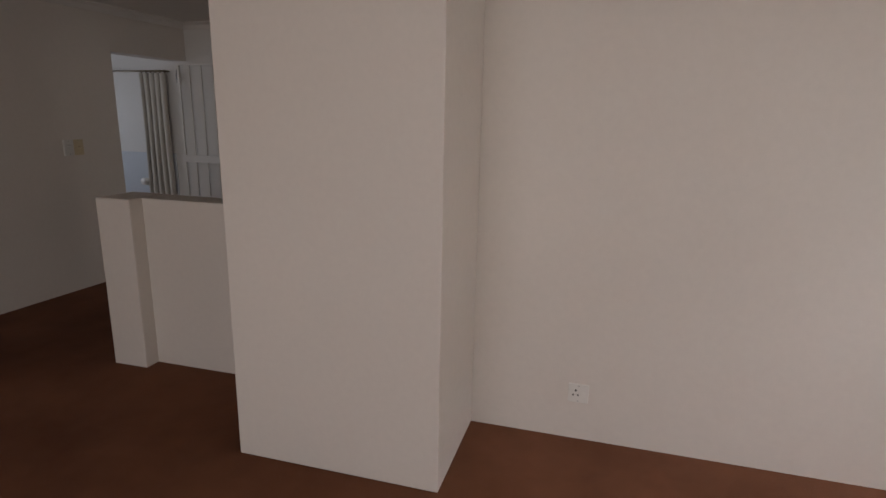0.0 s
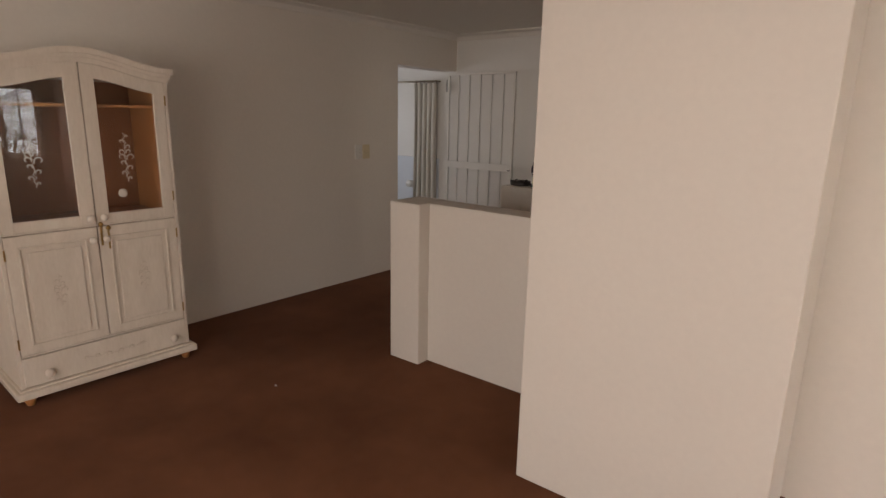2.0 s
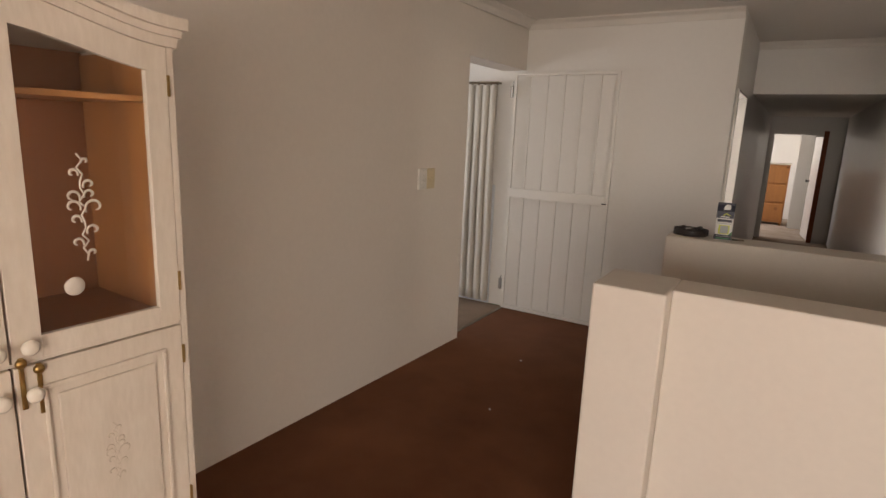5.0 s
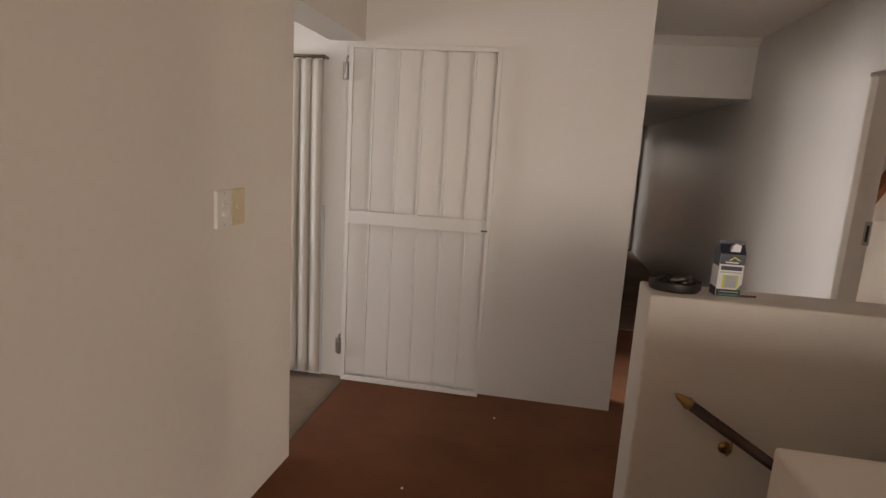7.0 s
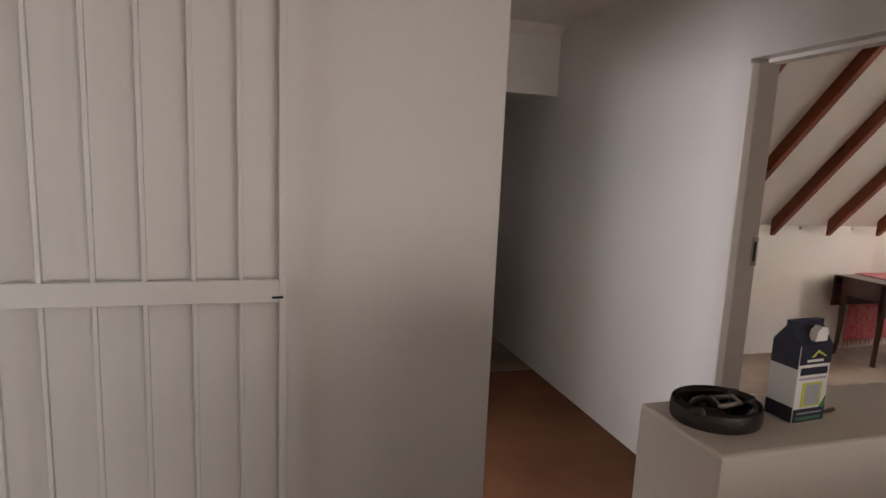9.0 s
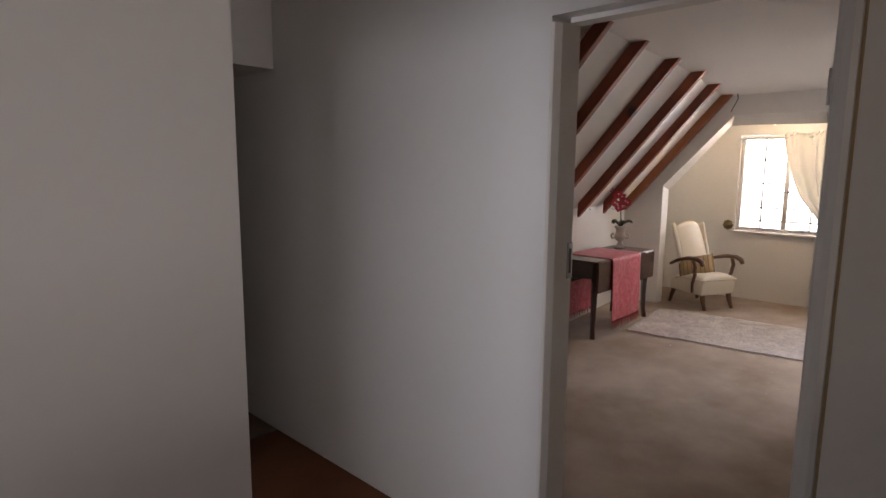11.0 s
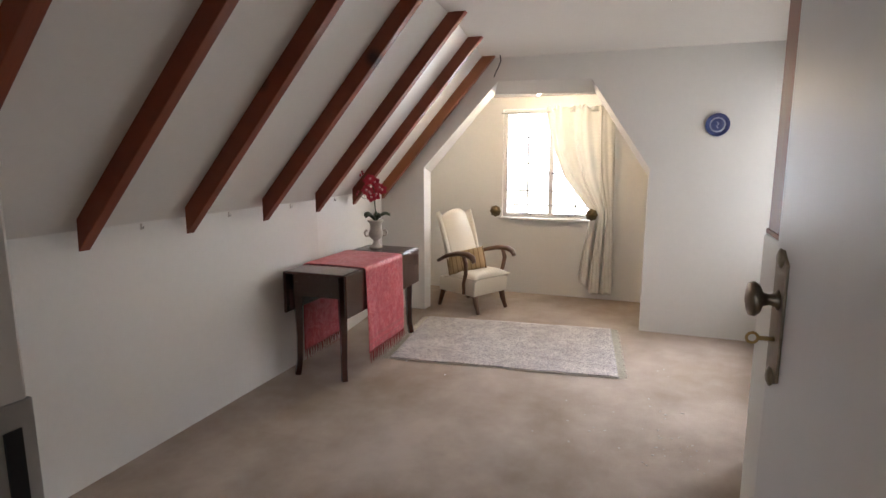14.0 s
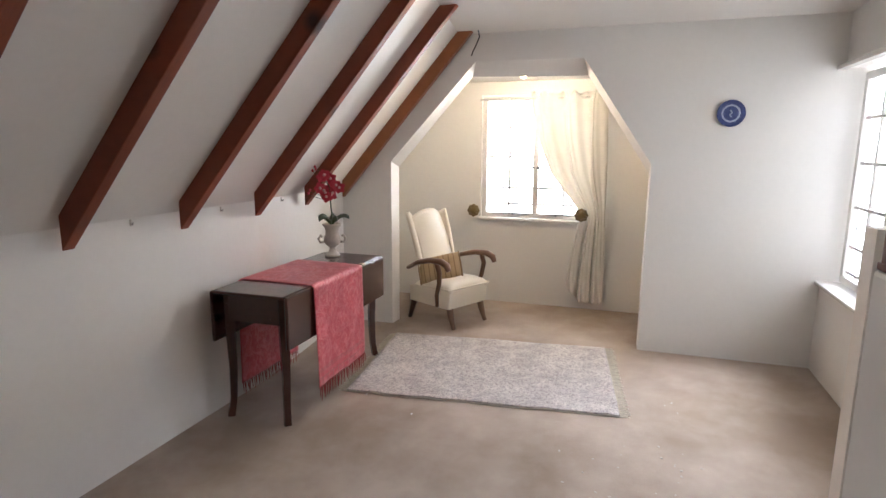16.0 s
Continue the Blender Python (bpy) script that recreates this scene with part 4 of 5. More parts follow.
part("side_band", bx(-w2 - 0.001, -w2, -dd + 0.001, dd - 0.001, 0.1, 0.142), NAVY, ct, m=mc)
part("side_foot", bx(-w2 - 0.001, -w2, -dd + 0.001, dd - 0.001, 0.002, 0.03), NAVY, ct, m=mc)
part("torn_flap", prism([(-0.012, 0.150), (0.020, 0.150), (0.022, 0.172), (0.004, 0.176), (-0.008, 0.168)], "y", -0.033, -0.018), INKW, ct, "torn white spout", m=mc)

bl = thing("strap", (-2.59, 3.29, 1.067), "black leather strap coiled with a steel buckle", "belt")
turns = [(-2.585 + (0.092 - 0.004 * k / 16) * math.cos(2 * math.pi * k / 32), 3.285 + (0.092 - 0.004 * k / 16) * 0.85 * math.sin(2 * math.pi * k / 32), 1.067 + 0.018) for k in range(33 + 50)]
part("band", tube(turns, 0.018, 8, None, (0.13, 1.0)), LEATHB, bl, "", True)
for r, z, sq, e in ((0.066, 1.081, 0.82, 70), (0.045, 1.079, 0.9, 52), (0.026, 1.083, 0.8, 44)):
    coil = [(-2.587 + (r - 0.0004 * k) * math.cos(2 * math.pi * k / 30 + r * 40), 3.283 + (r - 0.0004 * k) * sq * math.sin(2 * math.pi * k / 30 + r * 40), z + 0.006 * math.sin(k * 0.4)) for k in range(e)]
    part("coil", tube(coil, 0.013, 8, None, (0.2, 1.0)), LEATHB, bl, "", True)
for k, (dx, dy, r) in enumerate(((-0.05, -0.02, 0.03), (0.045, -0.01, 0.028), (0.02, -0.04, 0.024))):
    strand = [(-2.587 + dx + r * math.cos(0.5 * q + k), 3.283 + dy + r * math.sin(0.5 * q + k), 1.098 + 0.012 * math.sin(0.9 * q + k)) for q in range(9)]
    part("loose_end", tube(strand, 0.009, 8, None, (0.25, 1.0)), LEATHB, bl, "", True)
part("buckle", tube([(-2.605, 3.255, 1.104), (-2.565, 3.25, 1.110), (-2.55, 3.285, 1.108), (-2.59, 3.295, 1.103), (-2.605, 3.255, 1.104)], 0.005), STEEL, bl, "shiny steel buckle", True)
part("disc", lathe([(0.03, 0), (0.032, 0.003), (0.02, 0.006)], 18, (-2.59, 3.275, 1.068)), PEWTER, bl, "", True)
for k in range(5):
    part("tongue", tube([(-2.53 + 0.006 * k, 3.26 + 0.012 * k, 1.07), (-2.515 + 0.004 * k, 3.262 + 0.011 * k, 1.092 + 0.003 * (k % 2))], 0.005), LEATHB, bl, "", True)
solid("pencil", tube([(-2.37, 3.25, 1.0715), (-2.31, 3.262, 1.0715)], 0.004, 6), PEWTER, "short dark pencil lying on the low wall", "pencil")


# ---- glazed cupboard ----
MW = Matrix.Translation((-3.722, 0.421, 0)) @ Matrix.Rotation(radians(-2.3), 4, "Z")
wd = thing("cupboard", MW @ Vector((-0.22, 0, 0)), "lime-washed wooden cupboard with two glazed arched doors", "cupboard")


def ogee(u, half=0.47):
    """The swept line of the top, from 0 at the ends to 1 in the middle."""
    return 0.5 + 0.5 * math.cos(math.pi * min(1, abs(u) / half))


def band(u0, u1, lower, upper, x0, x1, n=18, bm=None):
    us = [u0 + (u1 - u0) * k / n for k in range(n + 1)]
    return prism([(u, lower(u)) for u in us] + [(u, upper(u)) for u in us[::-1]], "x", x0, x1, 0, bm)


DEP = 0.52
for s in (-1, 1):
    part("side_panel", bx(-DEP, -0.024, s * 0.462 - 0.009, s * 0.462 + 0.009, 0.09, 1.845, 0.003), LIMED, wd, m=MW)
    part("side_lining", bx(-DEP + 0.014, -0.03, s * 0.448 - 0.004, s * 0.448 + 0.004, 0.98, 1.78), PINE, wd, "orange pine lining", m=MW)
    part("corner_post", bx(-0.024, -0.002, s * 0.462 - 0.011, s * 0.462 + 0.011, 0.09, 1.80, 0.003), LIMED, wd, m=MW)
# back and floor board: interior shade is in their colour
part("back_panel", bx(-DEP, -DEP + 0.012, -0.452, 0.452, 0.09, 1.80), PINEBACK, wd, "orange pine back with knots, darkened in colour for the inner shade", m=MW)
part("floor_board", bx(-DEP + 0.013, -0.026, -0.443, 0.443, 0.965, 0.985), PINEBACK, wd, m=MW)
part("shelf", bx(-DEP + 0.014, -0.07, -0.443, 0.443, 1.632, 1.650, 0.003), PINE, wd, "pine shelf", m=MW)
part("top_board", bx(-DEP, -0.026, -0.452, 0.452, 1.79, 1.805), LIMED, wd, m=MW)
part("base_board", bx(-DEP, -0.03, -0.452, 0.452, 0.09, 0.11), LIMED, wd, m=MW)
for a, b, x1, d0, d1 in ((-0.500, 0.500, 0.040, 0.024, 0.055), (-0.488, 0.488, 0.022, 0.004, 0.024), (-0.480, 0.480, 0.010, -0.024, 0.004)):
    part("cornice", band(a, b, lambda u, d=d0: 1.81 + d + 0.083 * ogee(u), lambda u, d=d1: 1.81 + d + 0.083 * ogee(u), -0.05, x1), LIMED, wd, m=MW)
part("plinth", bx(-DEP, 0.045, -0.505, 0.505, 0.048, 0.09, 0.008), LIMED, wd, m=MW)
part("plinth_bead", bx(-DEP, 0.022, -0.485, 0.485, 0.09, 0.102, 0.004), LIMED, wd, m=MW)
for u in (-0.44, 0.44):
    for x in (-0.39, 0.0):
        part("foot", lathe([(0.017, 0), (0.026, 0.02), (0.028, 0.04), (0.02, 0.049)], 14, (x, u, 0)), PINE, wd, "turned bare wood foot", True, MW)


def scroll(bm, x, u, z, size, s, fat=0.003):
    """A curl, drawn as a thin raised line that winds in on itself."""
    pts = []
    for k in range(14):
        r, th = size * (1 - 0.75 * k / 13), -0.5 + 5.2 * k / 13
        pts.append((x, u + s * (size - r * math.cos(th)), z + r * math.sin(th)))
    return tube(pts, [fat * (0.5 + 0.9 * math.sin(0.5 + 2.6 * k / 13)) for k in range(14)], 5, bm, (1, 0.6))


def spray(bm, x, u, z0, z1, size=0.024):
    """Curls one over another, turned this way and that round a stem."""
    n = 9
    for k in range(n):
        z = z0 + (z1 - z0) * k / (n - 1)
        side = -1 if k % 2 else 1
        big = (0.6, 0.8, 0.95, 0.8, 1.35, 1.0, 0.8, 0.7, 0.5)[k]
        scroll(bm, x, u + side * 0.004, z, size * big, side, 0.0036 * size / 0.024)
        if k in (4, 5):
            scroll(bm, x, u - side * 0.004, z + 0.004, size * big * 0.8, -side, 0.0036 * size / 0.024)
    tube([(x, u + 0.010 * size / 0.024 * math.sin(2.6 * k), z0 - 0.02 + (z1 - z0 + 0.04) * k / 16) for k in range(17)], 0.0036 * size / 0.024, 5, bm, (1, 0.6))
    return bm


for s in (-1, 1):
    a, b = (-0.449, -0.003) if s < 0 else (0.003, 0.449)
    g0, g1 = (-0.392, -0.078) if s < 0 else (0.072, 0.386)
    dn = part("door", band(a, b, lambda u: 1.728 - 0.015 + 0.080 * ogee(u), lambda u: 1.785 + 0.083 * ogee(u), -0.022, 0.0), LIMED, wd, "upper door with an arched pane", m=MW)
    for q in ((a, g0, 0.972, 1.80), (g1, b, 0.972, 1.80)):
        lo = 1.715 + 0.080 * ogee((q[0] + q[1]) / 2)
        part("stile", bx(-0.0215, 0.0005, q[0], q[1], 0.972, lo, 0.002), LIMED, dn, m=MW)
    part("bottom_rail", bx(-0.0215, 0.0005, g0, g1, 0.972, 1.03, 0.002), LIMED, dn, m=MW)
    pane = part("pane", band(g0 - 0.004, g1 + 0.004, lambda u: 1.026, lambda u: 1.722 + 0.080 * ogee(u), -0.014, -0.010), GLASS, dn, "clear glass pane", m=MW)
    pane.visible_shadow = False
    tagged(part("scrollwork", spray(bmesh.new(), -0.006, (g0 + g1) / 2 - 0.03, 1.225, 1.47, 0.0195), FROST, dn, "white scroll ornament on the glass", True, MW), kind="stuff")
    if s > 0:
        part("rosette", lathe([(0.026, 0), (0.024, 0.003), (0.01, 0.005)], 14, (-0.009, (g0 + g1) / 2 - 0.066, 1.14), Euler((0, radians(90), 0)).to_matrix()), FROST, dn, "", True, MW)
    if s < 0:
        tagged(part("stencil", scroll(scroll(bmesh.new(), 0.001, -0.40, 1.765, 0.018, 1), 0.001, -0.37, 1.77, 0.014, -1), FLOUR, dn, "faded stencilled curl", True, MW), kind="stuff")
    # lower door
    ld = part("door", bx(-0.022, 0.0, a, b, 0.29, 0.957, 0.003), LIMED, wd, "lower door with a raised panel", m=MW)
    p0, p1 = a + 0.068, b - 0.068
    for q in ((p0 - 0.012, p1 + 0.012, 0.335, 0.347), (p0 - 0.012, p1 + 0.012, 0.885, 0.897), (p0 - 0.012, p0, 0.347, 0.885), (p1, p1 + 0.012, 0.347, 0.885)):
        part("moulding", bx(0.0005, 0.008, *q, 0.003), LIMED, ld, m=MW)
    part("panel", bx(0.0005, 0.006, p0 + 0.022, p1 - 0.022, 0.37, 0.862, 0.004), LIMED, ld, m=MW)
    tagged(part("stencil", spray(bmesh.new(), 0.0055, (p0 + p1) / 2, 0.55, 0.70, 0.016), FLOUR, ld, "faded stencilled spray", True, MW), kind="stuff")
    ku = -0.035 if s < 0 else 0.036
    for z, par in ((1.012, dn), (0.885, ld)):
        part("knob", lathe([(0.008, 0), (0.008, 0.010), (0.019, 0.018), (0.021, 0.027), (0.013, 0.036)], 16, (0.0, ku, z), Euler((0, radians(90), 0)).to_matrix()), CERAM, par, "ivory ceramic knob", True, MW)
    for z in (1.68, 1.1, 0.86, 0.36):
        part("hinge", bx(-0.012, 0.004, s * 0.452 - 0.004, s * 0.452 + 0.004, z - 0.03, z + 0.03, 0.001), BRASS, wd, "small brass hinge", m=MW)
for u, z in ((0.018, 0.93), (0.056, 0.905)):
    ky = part("latch", bx(0.001, 0.006, u - 0.006, u + 0.006, z - 0.085, z + 0.055, 0.002), BRASS, wd, "brass cupboard latch", m=MW)
    part("latch_boss", lathe([(0.014, 0), (0.012, 0.006), (0.005, 0.010)], 12, (0.005, u, z + 0.04), Euler((0, radians(90), 0)).to_matrix()), BRASS, ky, "", True, MW)
for z in (0.965, 0.281):
    part("rail", bx(-0.022, -0.008, -0.448, 0.448, z - 0.0045, z + 0.0045), LIMED, wd, m=MW)
dw = part("drawer", bx(-0.022, 0.003, -0.452, 0.452, 0.106, 0.272, 0.004), LIMED, wd, "wide shallow drawer", m=MW)
for u in (-0.335, 0.365):
    part("knob", lathe([(0.012, 0), (0.012, 0.010), (0.026, 0.017), (0.027, 0.025), (0.016, 0.033)], 16, (0.003, u, 0.165), Euler((0, radians(90), 0)).to_matrix()), LIMED, dw, "turned wooden knob", True, MW)
st = bmesh.new()
for k in range(11):
    sd0 = 1 if k % 2 else -1
    scroll(st, 0.0035, -0.13 + 0.032 * k, 0.172 + 0.014 * abs(k - 5) / 5, 0.020 - 0.0012 * abs(k - 5), sd0, 0.0022)
tube([(0.0035, -0.15 + 0.022 * k, 0.178 + 0.006 * math.sin(1.4 * k) + 0.0009 * abs(k - 7.5)) for k in range(17)], 0.0016, 5, st, (1, 0.6))
tagged(part("stencil", st, FLOUR, dw, "faded stencilled garland", True, MW), kind="stuff")

# ---- rafters ----
def rafter(x, dy, mat):
    h = 0.128
    return prism([(6.212 + dy, 1.062), (6.212 + dy, 1.062 + h + 0.015), (6.330 + dy - (cz(x) - 1.062) / 1.135, cz(x) + 0.006), (6.215 + dy - (cz(x) - 1.062) / 1.135, cz(x) + 0.006)], "x", x - 0.027, x + 0.027, 0.004)


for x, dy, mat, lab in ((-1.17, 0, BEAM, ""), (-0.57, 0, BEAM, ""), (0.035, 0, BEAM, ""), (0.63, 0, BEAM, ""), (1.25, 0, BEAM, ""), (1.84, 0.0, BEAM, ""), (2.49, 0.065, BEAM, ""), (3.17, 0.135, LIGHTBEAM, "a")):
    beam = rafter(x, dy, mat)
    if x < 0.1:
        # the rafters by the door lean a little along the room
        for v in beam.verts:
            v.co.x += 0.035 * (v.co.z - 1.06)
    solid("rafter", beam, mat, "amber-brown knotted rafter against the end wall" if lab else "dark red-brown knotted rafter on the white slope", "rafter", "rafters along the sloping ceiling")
wire = thing("wire", (3.15, 5.24, 2.2), "short twisted wire at the top of the end rafter", "wire")
part("strand", tube([(3.135, 5.215, 2.297), (3.13, 5.205, 2.25), (3.125, 5.225, 2.20), (3.12, 5.25, 2.15), (3.12, 5.26, 2.12)], 0.005), BLACK, wire, "", True)
for x in (0.37, 0.975, 1.575, 2.2):
    dy = max(0, x - 1.9) * 0.105
    hk = thing("wall_hook", (x, KY + dy, 1.13), "small grey metal hook under the slope", "hook", "hooks on the knee wall")
    part("plate", bx(x - 0.005, x + 0.005, KY + dy - 0.003, KY + dy, 1.112, 1.142, 0.001), STONEW, hk)
    part("prong", tube([(x, KY + dy - 0.004, 1.125), (x, KY + dy - 0.014, 1.118), (x, KY + dy - 0.017, 1.130)], 0.0025), STEEL, hk, "", True)

# ---- drop-leaf table and what stands on it ----
tb = thing("drop_leaf_table", (1.96, 5.97, 0), "dark mahogany drop-leaf table with its leaves hanging", "table")
TX0, TX1, TY0, TY1, TZ = 1.37, 2.56, 5.745, 6.175, 0.722
part("tabletop", bx(TX0, TX1, TY0, TY1, TZ - 0.020, TZ, 0.006), MAHOG, tb)
part("leaf", bx(TX0, TX1, TY0 - 0.022, TY0 - 0.003, TZ - 0.285, TZ - 0.004, 0.008), MAHOG, tb, "hanging front leaf")
part("leaf", bx(TX0, TX1, TY1 + 0.003, TY1 + 0.022, TZ - 0.285, TZ - 0.004, 0.008), MAHOG, tb, "hanging back leaf")
for y in (TY0 + 0.05, TY1 - 0.065):
    part("apron", bx(TX0 + 0.07, TX1 - 0.07, y, y + 0.015, TZ - 0.16, TZ - 0.021), MAHOG, tb)
for x in (TX0 + 0.045, TX1 - 0.06):
    part("apron", bx(x, x + 0.015, TY0 + 0.050, TY1 - 0.050, TZ - 0.17, TZ - 0.021), MAHOG, tb)
for x, sx in ((TX0 + 0.065, -1), (TX1 - 0.065, 1)):
    for y, sy in ((TY0 + 0.045, -1), (TY1 - 0.045, 1)):
        leg = bmesh.new()
        pts = [(x, y, TZ - 0.022), (x, y, 0.50), (x - sx * 0.004, y - sy * 0.002, 0.28), (x + sx * 0.004, y, 0.1), (x + sx * 0.02, y + sy * 0.010, 0.0)]
        tube(pts, [0.036, 0.034, 0.028, 0.024, 0.026], 4, leg)
        part("leg", leg, MAHOG, tb)
for k in (0.25, 0.75):
    part("hinge", bx(TX0 + (TX1 - TX0) * k - 0.02, TX0 + (TX1 - TX0) * k + 0.02, TY0 - 0.016, TY0 + 0.012, TZ + 0.0003, TZ + 0.0016), BRASS, tb)

RX0, RX1 = 1.615, 2.205


def runner(u, v):
    """Down the front, over the top and down the back."""
    x = RX0 + (RX1 - RX0) * u
    front, top, back = 0.585, TY1 + 0.026 - (TY0 - 0.026), 0.63
    s = v * (front + top + back)
    w = 0.004 * math.sin(9 * u + 2) + 0.0014 * math.sin(24 * u + 6 * math.sin(17 * v)) + 0.0010 * math.sin(41 * u + 30 * v + 4 * math.sin(9 * u))
    if s < front:
        k = 1 - s / front
        return (x + 0.012 * k * math.sin(2.2 * k) - 0.012 * k, TY0 - 0.028 - (0.012 + w) * min(1, k * 1.4) - 0.004, TZ - front + s + 0.005)
    s -= front
    if s < top:
        return (x + 0.012 * math.sin(5 * s), TY0 - 0.028 + s, TZ + 0.006 + 0.0007 * math.sin(13 * u + 22 * s + 2 * math.sin(11 * u)))
    s -= top
    k = s / back
    return (x, TY1 + 0.028 + 0.008 * k + w * k * 0.5 + 0.004, TZ + 0.005 - s)


rn = thing("table_runner", (1.98, 5.96, 0.73), "creased red silk runner draped over the table", "table runner")
part("cloth", sheet(80, 36, runner, 0.003), SILK, rn, "", True)
for k in range(46):
    x = RX0 - 0.003 + (RX1 - RX0) * (k + 0.5) / 46
    j = 0.01 * math.sin(k * 2.4)
    yf = TY0 - 0.044 - 0.004 * math.sin(9 * k / 46 + 2)
    part("tassel", tube([(x, yf, TZ - 0.578), (x + j * 0.5, yf - 0.003, TZ - 0.605), (x + j, yf - 0.002, TZ - 0.64 - 0.012 * (k % 3))], [0.003, 0.0028, 0.0015], 4), FRINGE, rn)
    x = RX0 + (RX1 - RX0) * (k + 0.5) / 46
    part("tassel", tube([(x, TY1 + 0.040, TZ - 0.622), (x + j * 0.5, TY1 + 0.038, TZ - 0.65), (x + j, TY1 + 0.036, TZ - 0.68 - 0.01 * (k % 3))], [0.003, 0.0028, 0.0015], 4), FRINGE, rn)
RS = 0.585 + 0.482 + 0.63
for z in (0.045, 0.085, 0.098):
    part("woven_band", sheet(1, 30, lambda u, v, z=z: (Vector(runner(u, (z + 0.005 * v) / RS)) + Vector((0, -0.0035, 0)))), PINKBAND, rn)
for k in range(9):
    u0 = 0.06 + k * 0.105
    part("woven_bar", sheet(2, 1, lambda u, v, u0=u0: (Vector(runner(u0 + 0.012 * u, (0.012 + 0.030 * v) / RS)) + Vector((0, -0.0035, 0)))), PINKBAND, rn)

ur = thing("urn_planter", (2.43, 6.05, TZ), "crackled cream pedestal urn on the table", "urn")
part("urn", lathe([(0.052, 0), (0.052, 0.012), (0.046, 0.016), (0.030, 0.028), (0.019, 0.052), (0.022, 0.066), (0.046, 0.082), (0.058, 0.105), (0.056, 0.13), (0.046, 0.15), (0.043, 0.175), (0.050, 0.20), (0.064, 0.218), (0.066, 0.226), (0.056, 0.228), (0.044, 0.20), (0.03, 0.19)], 28, (2.43, 6.05, TZ)), STONEW, ur, "", True)
for s in (-1, 1):
    d = Vector((0.55, -0.83, 0)) * s
    c = Vector((2.43, 6.05, TZ))
    part("handle", tube([c + 0.054 * d + Vector((0, 0, 0.10)), c + 0.082 * d + Vector((0, 0, 0.098)), c + 0.092 * d + Vector((0, 0, 0.125)), c + 0.076 * d + Vector((0, 0, 0.148)), c + 0.066 * d + Vector((0, 0, 0.135))], 0.0085), STONEW, ur, "curled handle", True)
orc = thing("artificial_orchid", (2.43, 6.05, TZ + 0.19), "red artificial orchid with dark leaves in the urn", "flower")
c = Vector((2.43, 6.05, TZ + 0.19))
part("stem", tube([c, c + Vector((0.004, 0, 0.10)), c + Vector((-0.002, 0.004, 0.2)), c + Vector((0.0, 0.01, 0.29)), c + Vector((-0.02, 0.04, 0.36)), c + Vector((-0.03, 0.07, 0.385))], [0.0055, 0.005, 0.0045, 0.004, 0.003, 0.002]), LEAF, orc, "", True)
for k, (a, ln) in enumerate(((0.4, 0.16), (1.7, 0.12), (2.9, 0.15), (4.0, 0.13), (5.3, 0.15))):
    d = Vector((math.cos(a), math.sin(a), 0))
    n = Vector((-d.y, d.x, 0))
    part("leaf", sheet(8, 4, lambda u, v, d=d, n=n, ln=ln: c + d * ln * v * 0.8 + n * (u - 0.5) * 0.042 * math.sin(math.pi * min(1, v * 0.92 + 0.06)) + Vector((0, 0, 0.045 + 0.075 * math.sin(1.9 * v) - 0.012 * abs(u - 0.5) * 4 - 0.03 * v * v)), 0.002), LEAF, orc, "", True)
rnd = random.Random(4)
for k in range(14):
    a = rnd.uniform(0, 6.28)
    hgt = rnd.uniform(0.20, 0.36)
    side_ = rnd.uniform(-0.05, 0.085)
    fc = c + Vector((-0.8 * side_ + 0.02 * math.cos(a), 0.6 * side_ + 0.03 * math.sin(a), hgt + 0.015 + 0.3 * side_))
    face = Vector((-0.75 + rnd.uniform(-0.3, 0.3), -0.55 + rnd.uniform(-0.5, 0.4), rnd.uniform(-0.3, 0.2))).normalized()
    sd_ = face.cross(Vector((0, 0, 1))).normalized()
    up_ = sd_.cross(face)
    blo = bmesh.new()
    for q in range(5):
        b = q * 2 * math.pi / 5 + rnd.uniform(-0.2, 0.2)
        d = sd_ * math.cos(b) + up_ * math.sin(b)
        n = -sd_ * math.sin(b) + up_ * math.cos(b)
        sheet(4, 3, lambda u, v, d=d, n=n: fc + d * 0.042 * v + n * (u - 0.5) * 0.044 * math.sin(math.pi * min(1, v * 0.8 + 0.18)) + face * (0.010 * v - 0.014 * v * v + 0.004 * math.sin(9 * u)), 0, blo)
    bls = part("bloom", blo, PETAL, orc, "", True)
    part("throat", lathe([(0.004, 0), (0.010, 0.006), (0.006, 0.016)], 8, fc + face * 0.004, face.to_track_quat("Z", "Y").to_matrix()), PINKC, bls, "pale pink throat", True)
for d in ((-0.085, 0.06, 0.41), (-0.10, 0.075, 0.40), (-0.125, 0.085, 0.27), (-0.13, 0.095, 0.25), (-0.07, 0.075, 0.425)):
    part("bud", lathe([(0.003, -0.010), (0.008, -0.003), (0.007, 0.006), (0.002, 0.012)], 8, c + Vector(d)), PETAL, orc, "", True)
    part("twig", tube([c + Vector((-0.02, 0.04, d[2] - 0.05)), c + Vector(d) - Vector((0, 0, 0.008))], 0.0018, 5), LEAF, orc, "", True)


# ---- armchair ----
MC = Matrix.Translation((3.527, 5.557, 0)) @ Matrix.Rotation(radians(-27), 4, "Z") @ Matrix.Diagonal((0.9, 0.88, 1, 1))
ac = thing("armchair", (3.527, 5.557, 0), "low cream leatherette wing chair with curved wooden arms", "armchair")
part("seat_base", prism([(-0.27, 0.165), (-0.285, 0.30), (-0.285, 0.335), (0.27, 0.30), (0.27, 0.165)], "x", -0.255, 0.255, 0.012), LEATH, ac, "", True, MC)


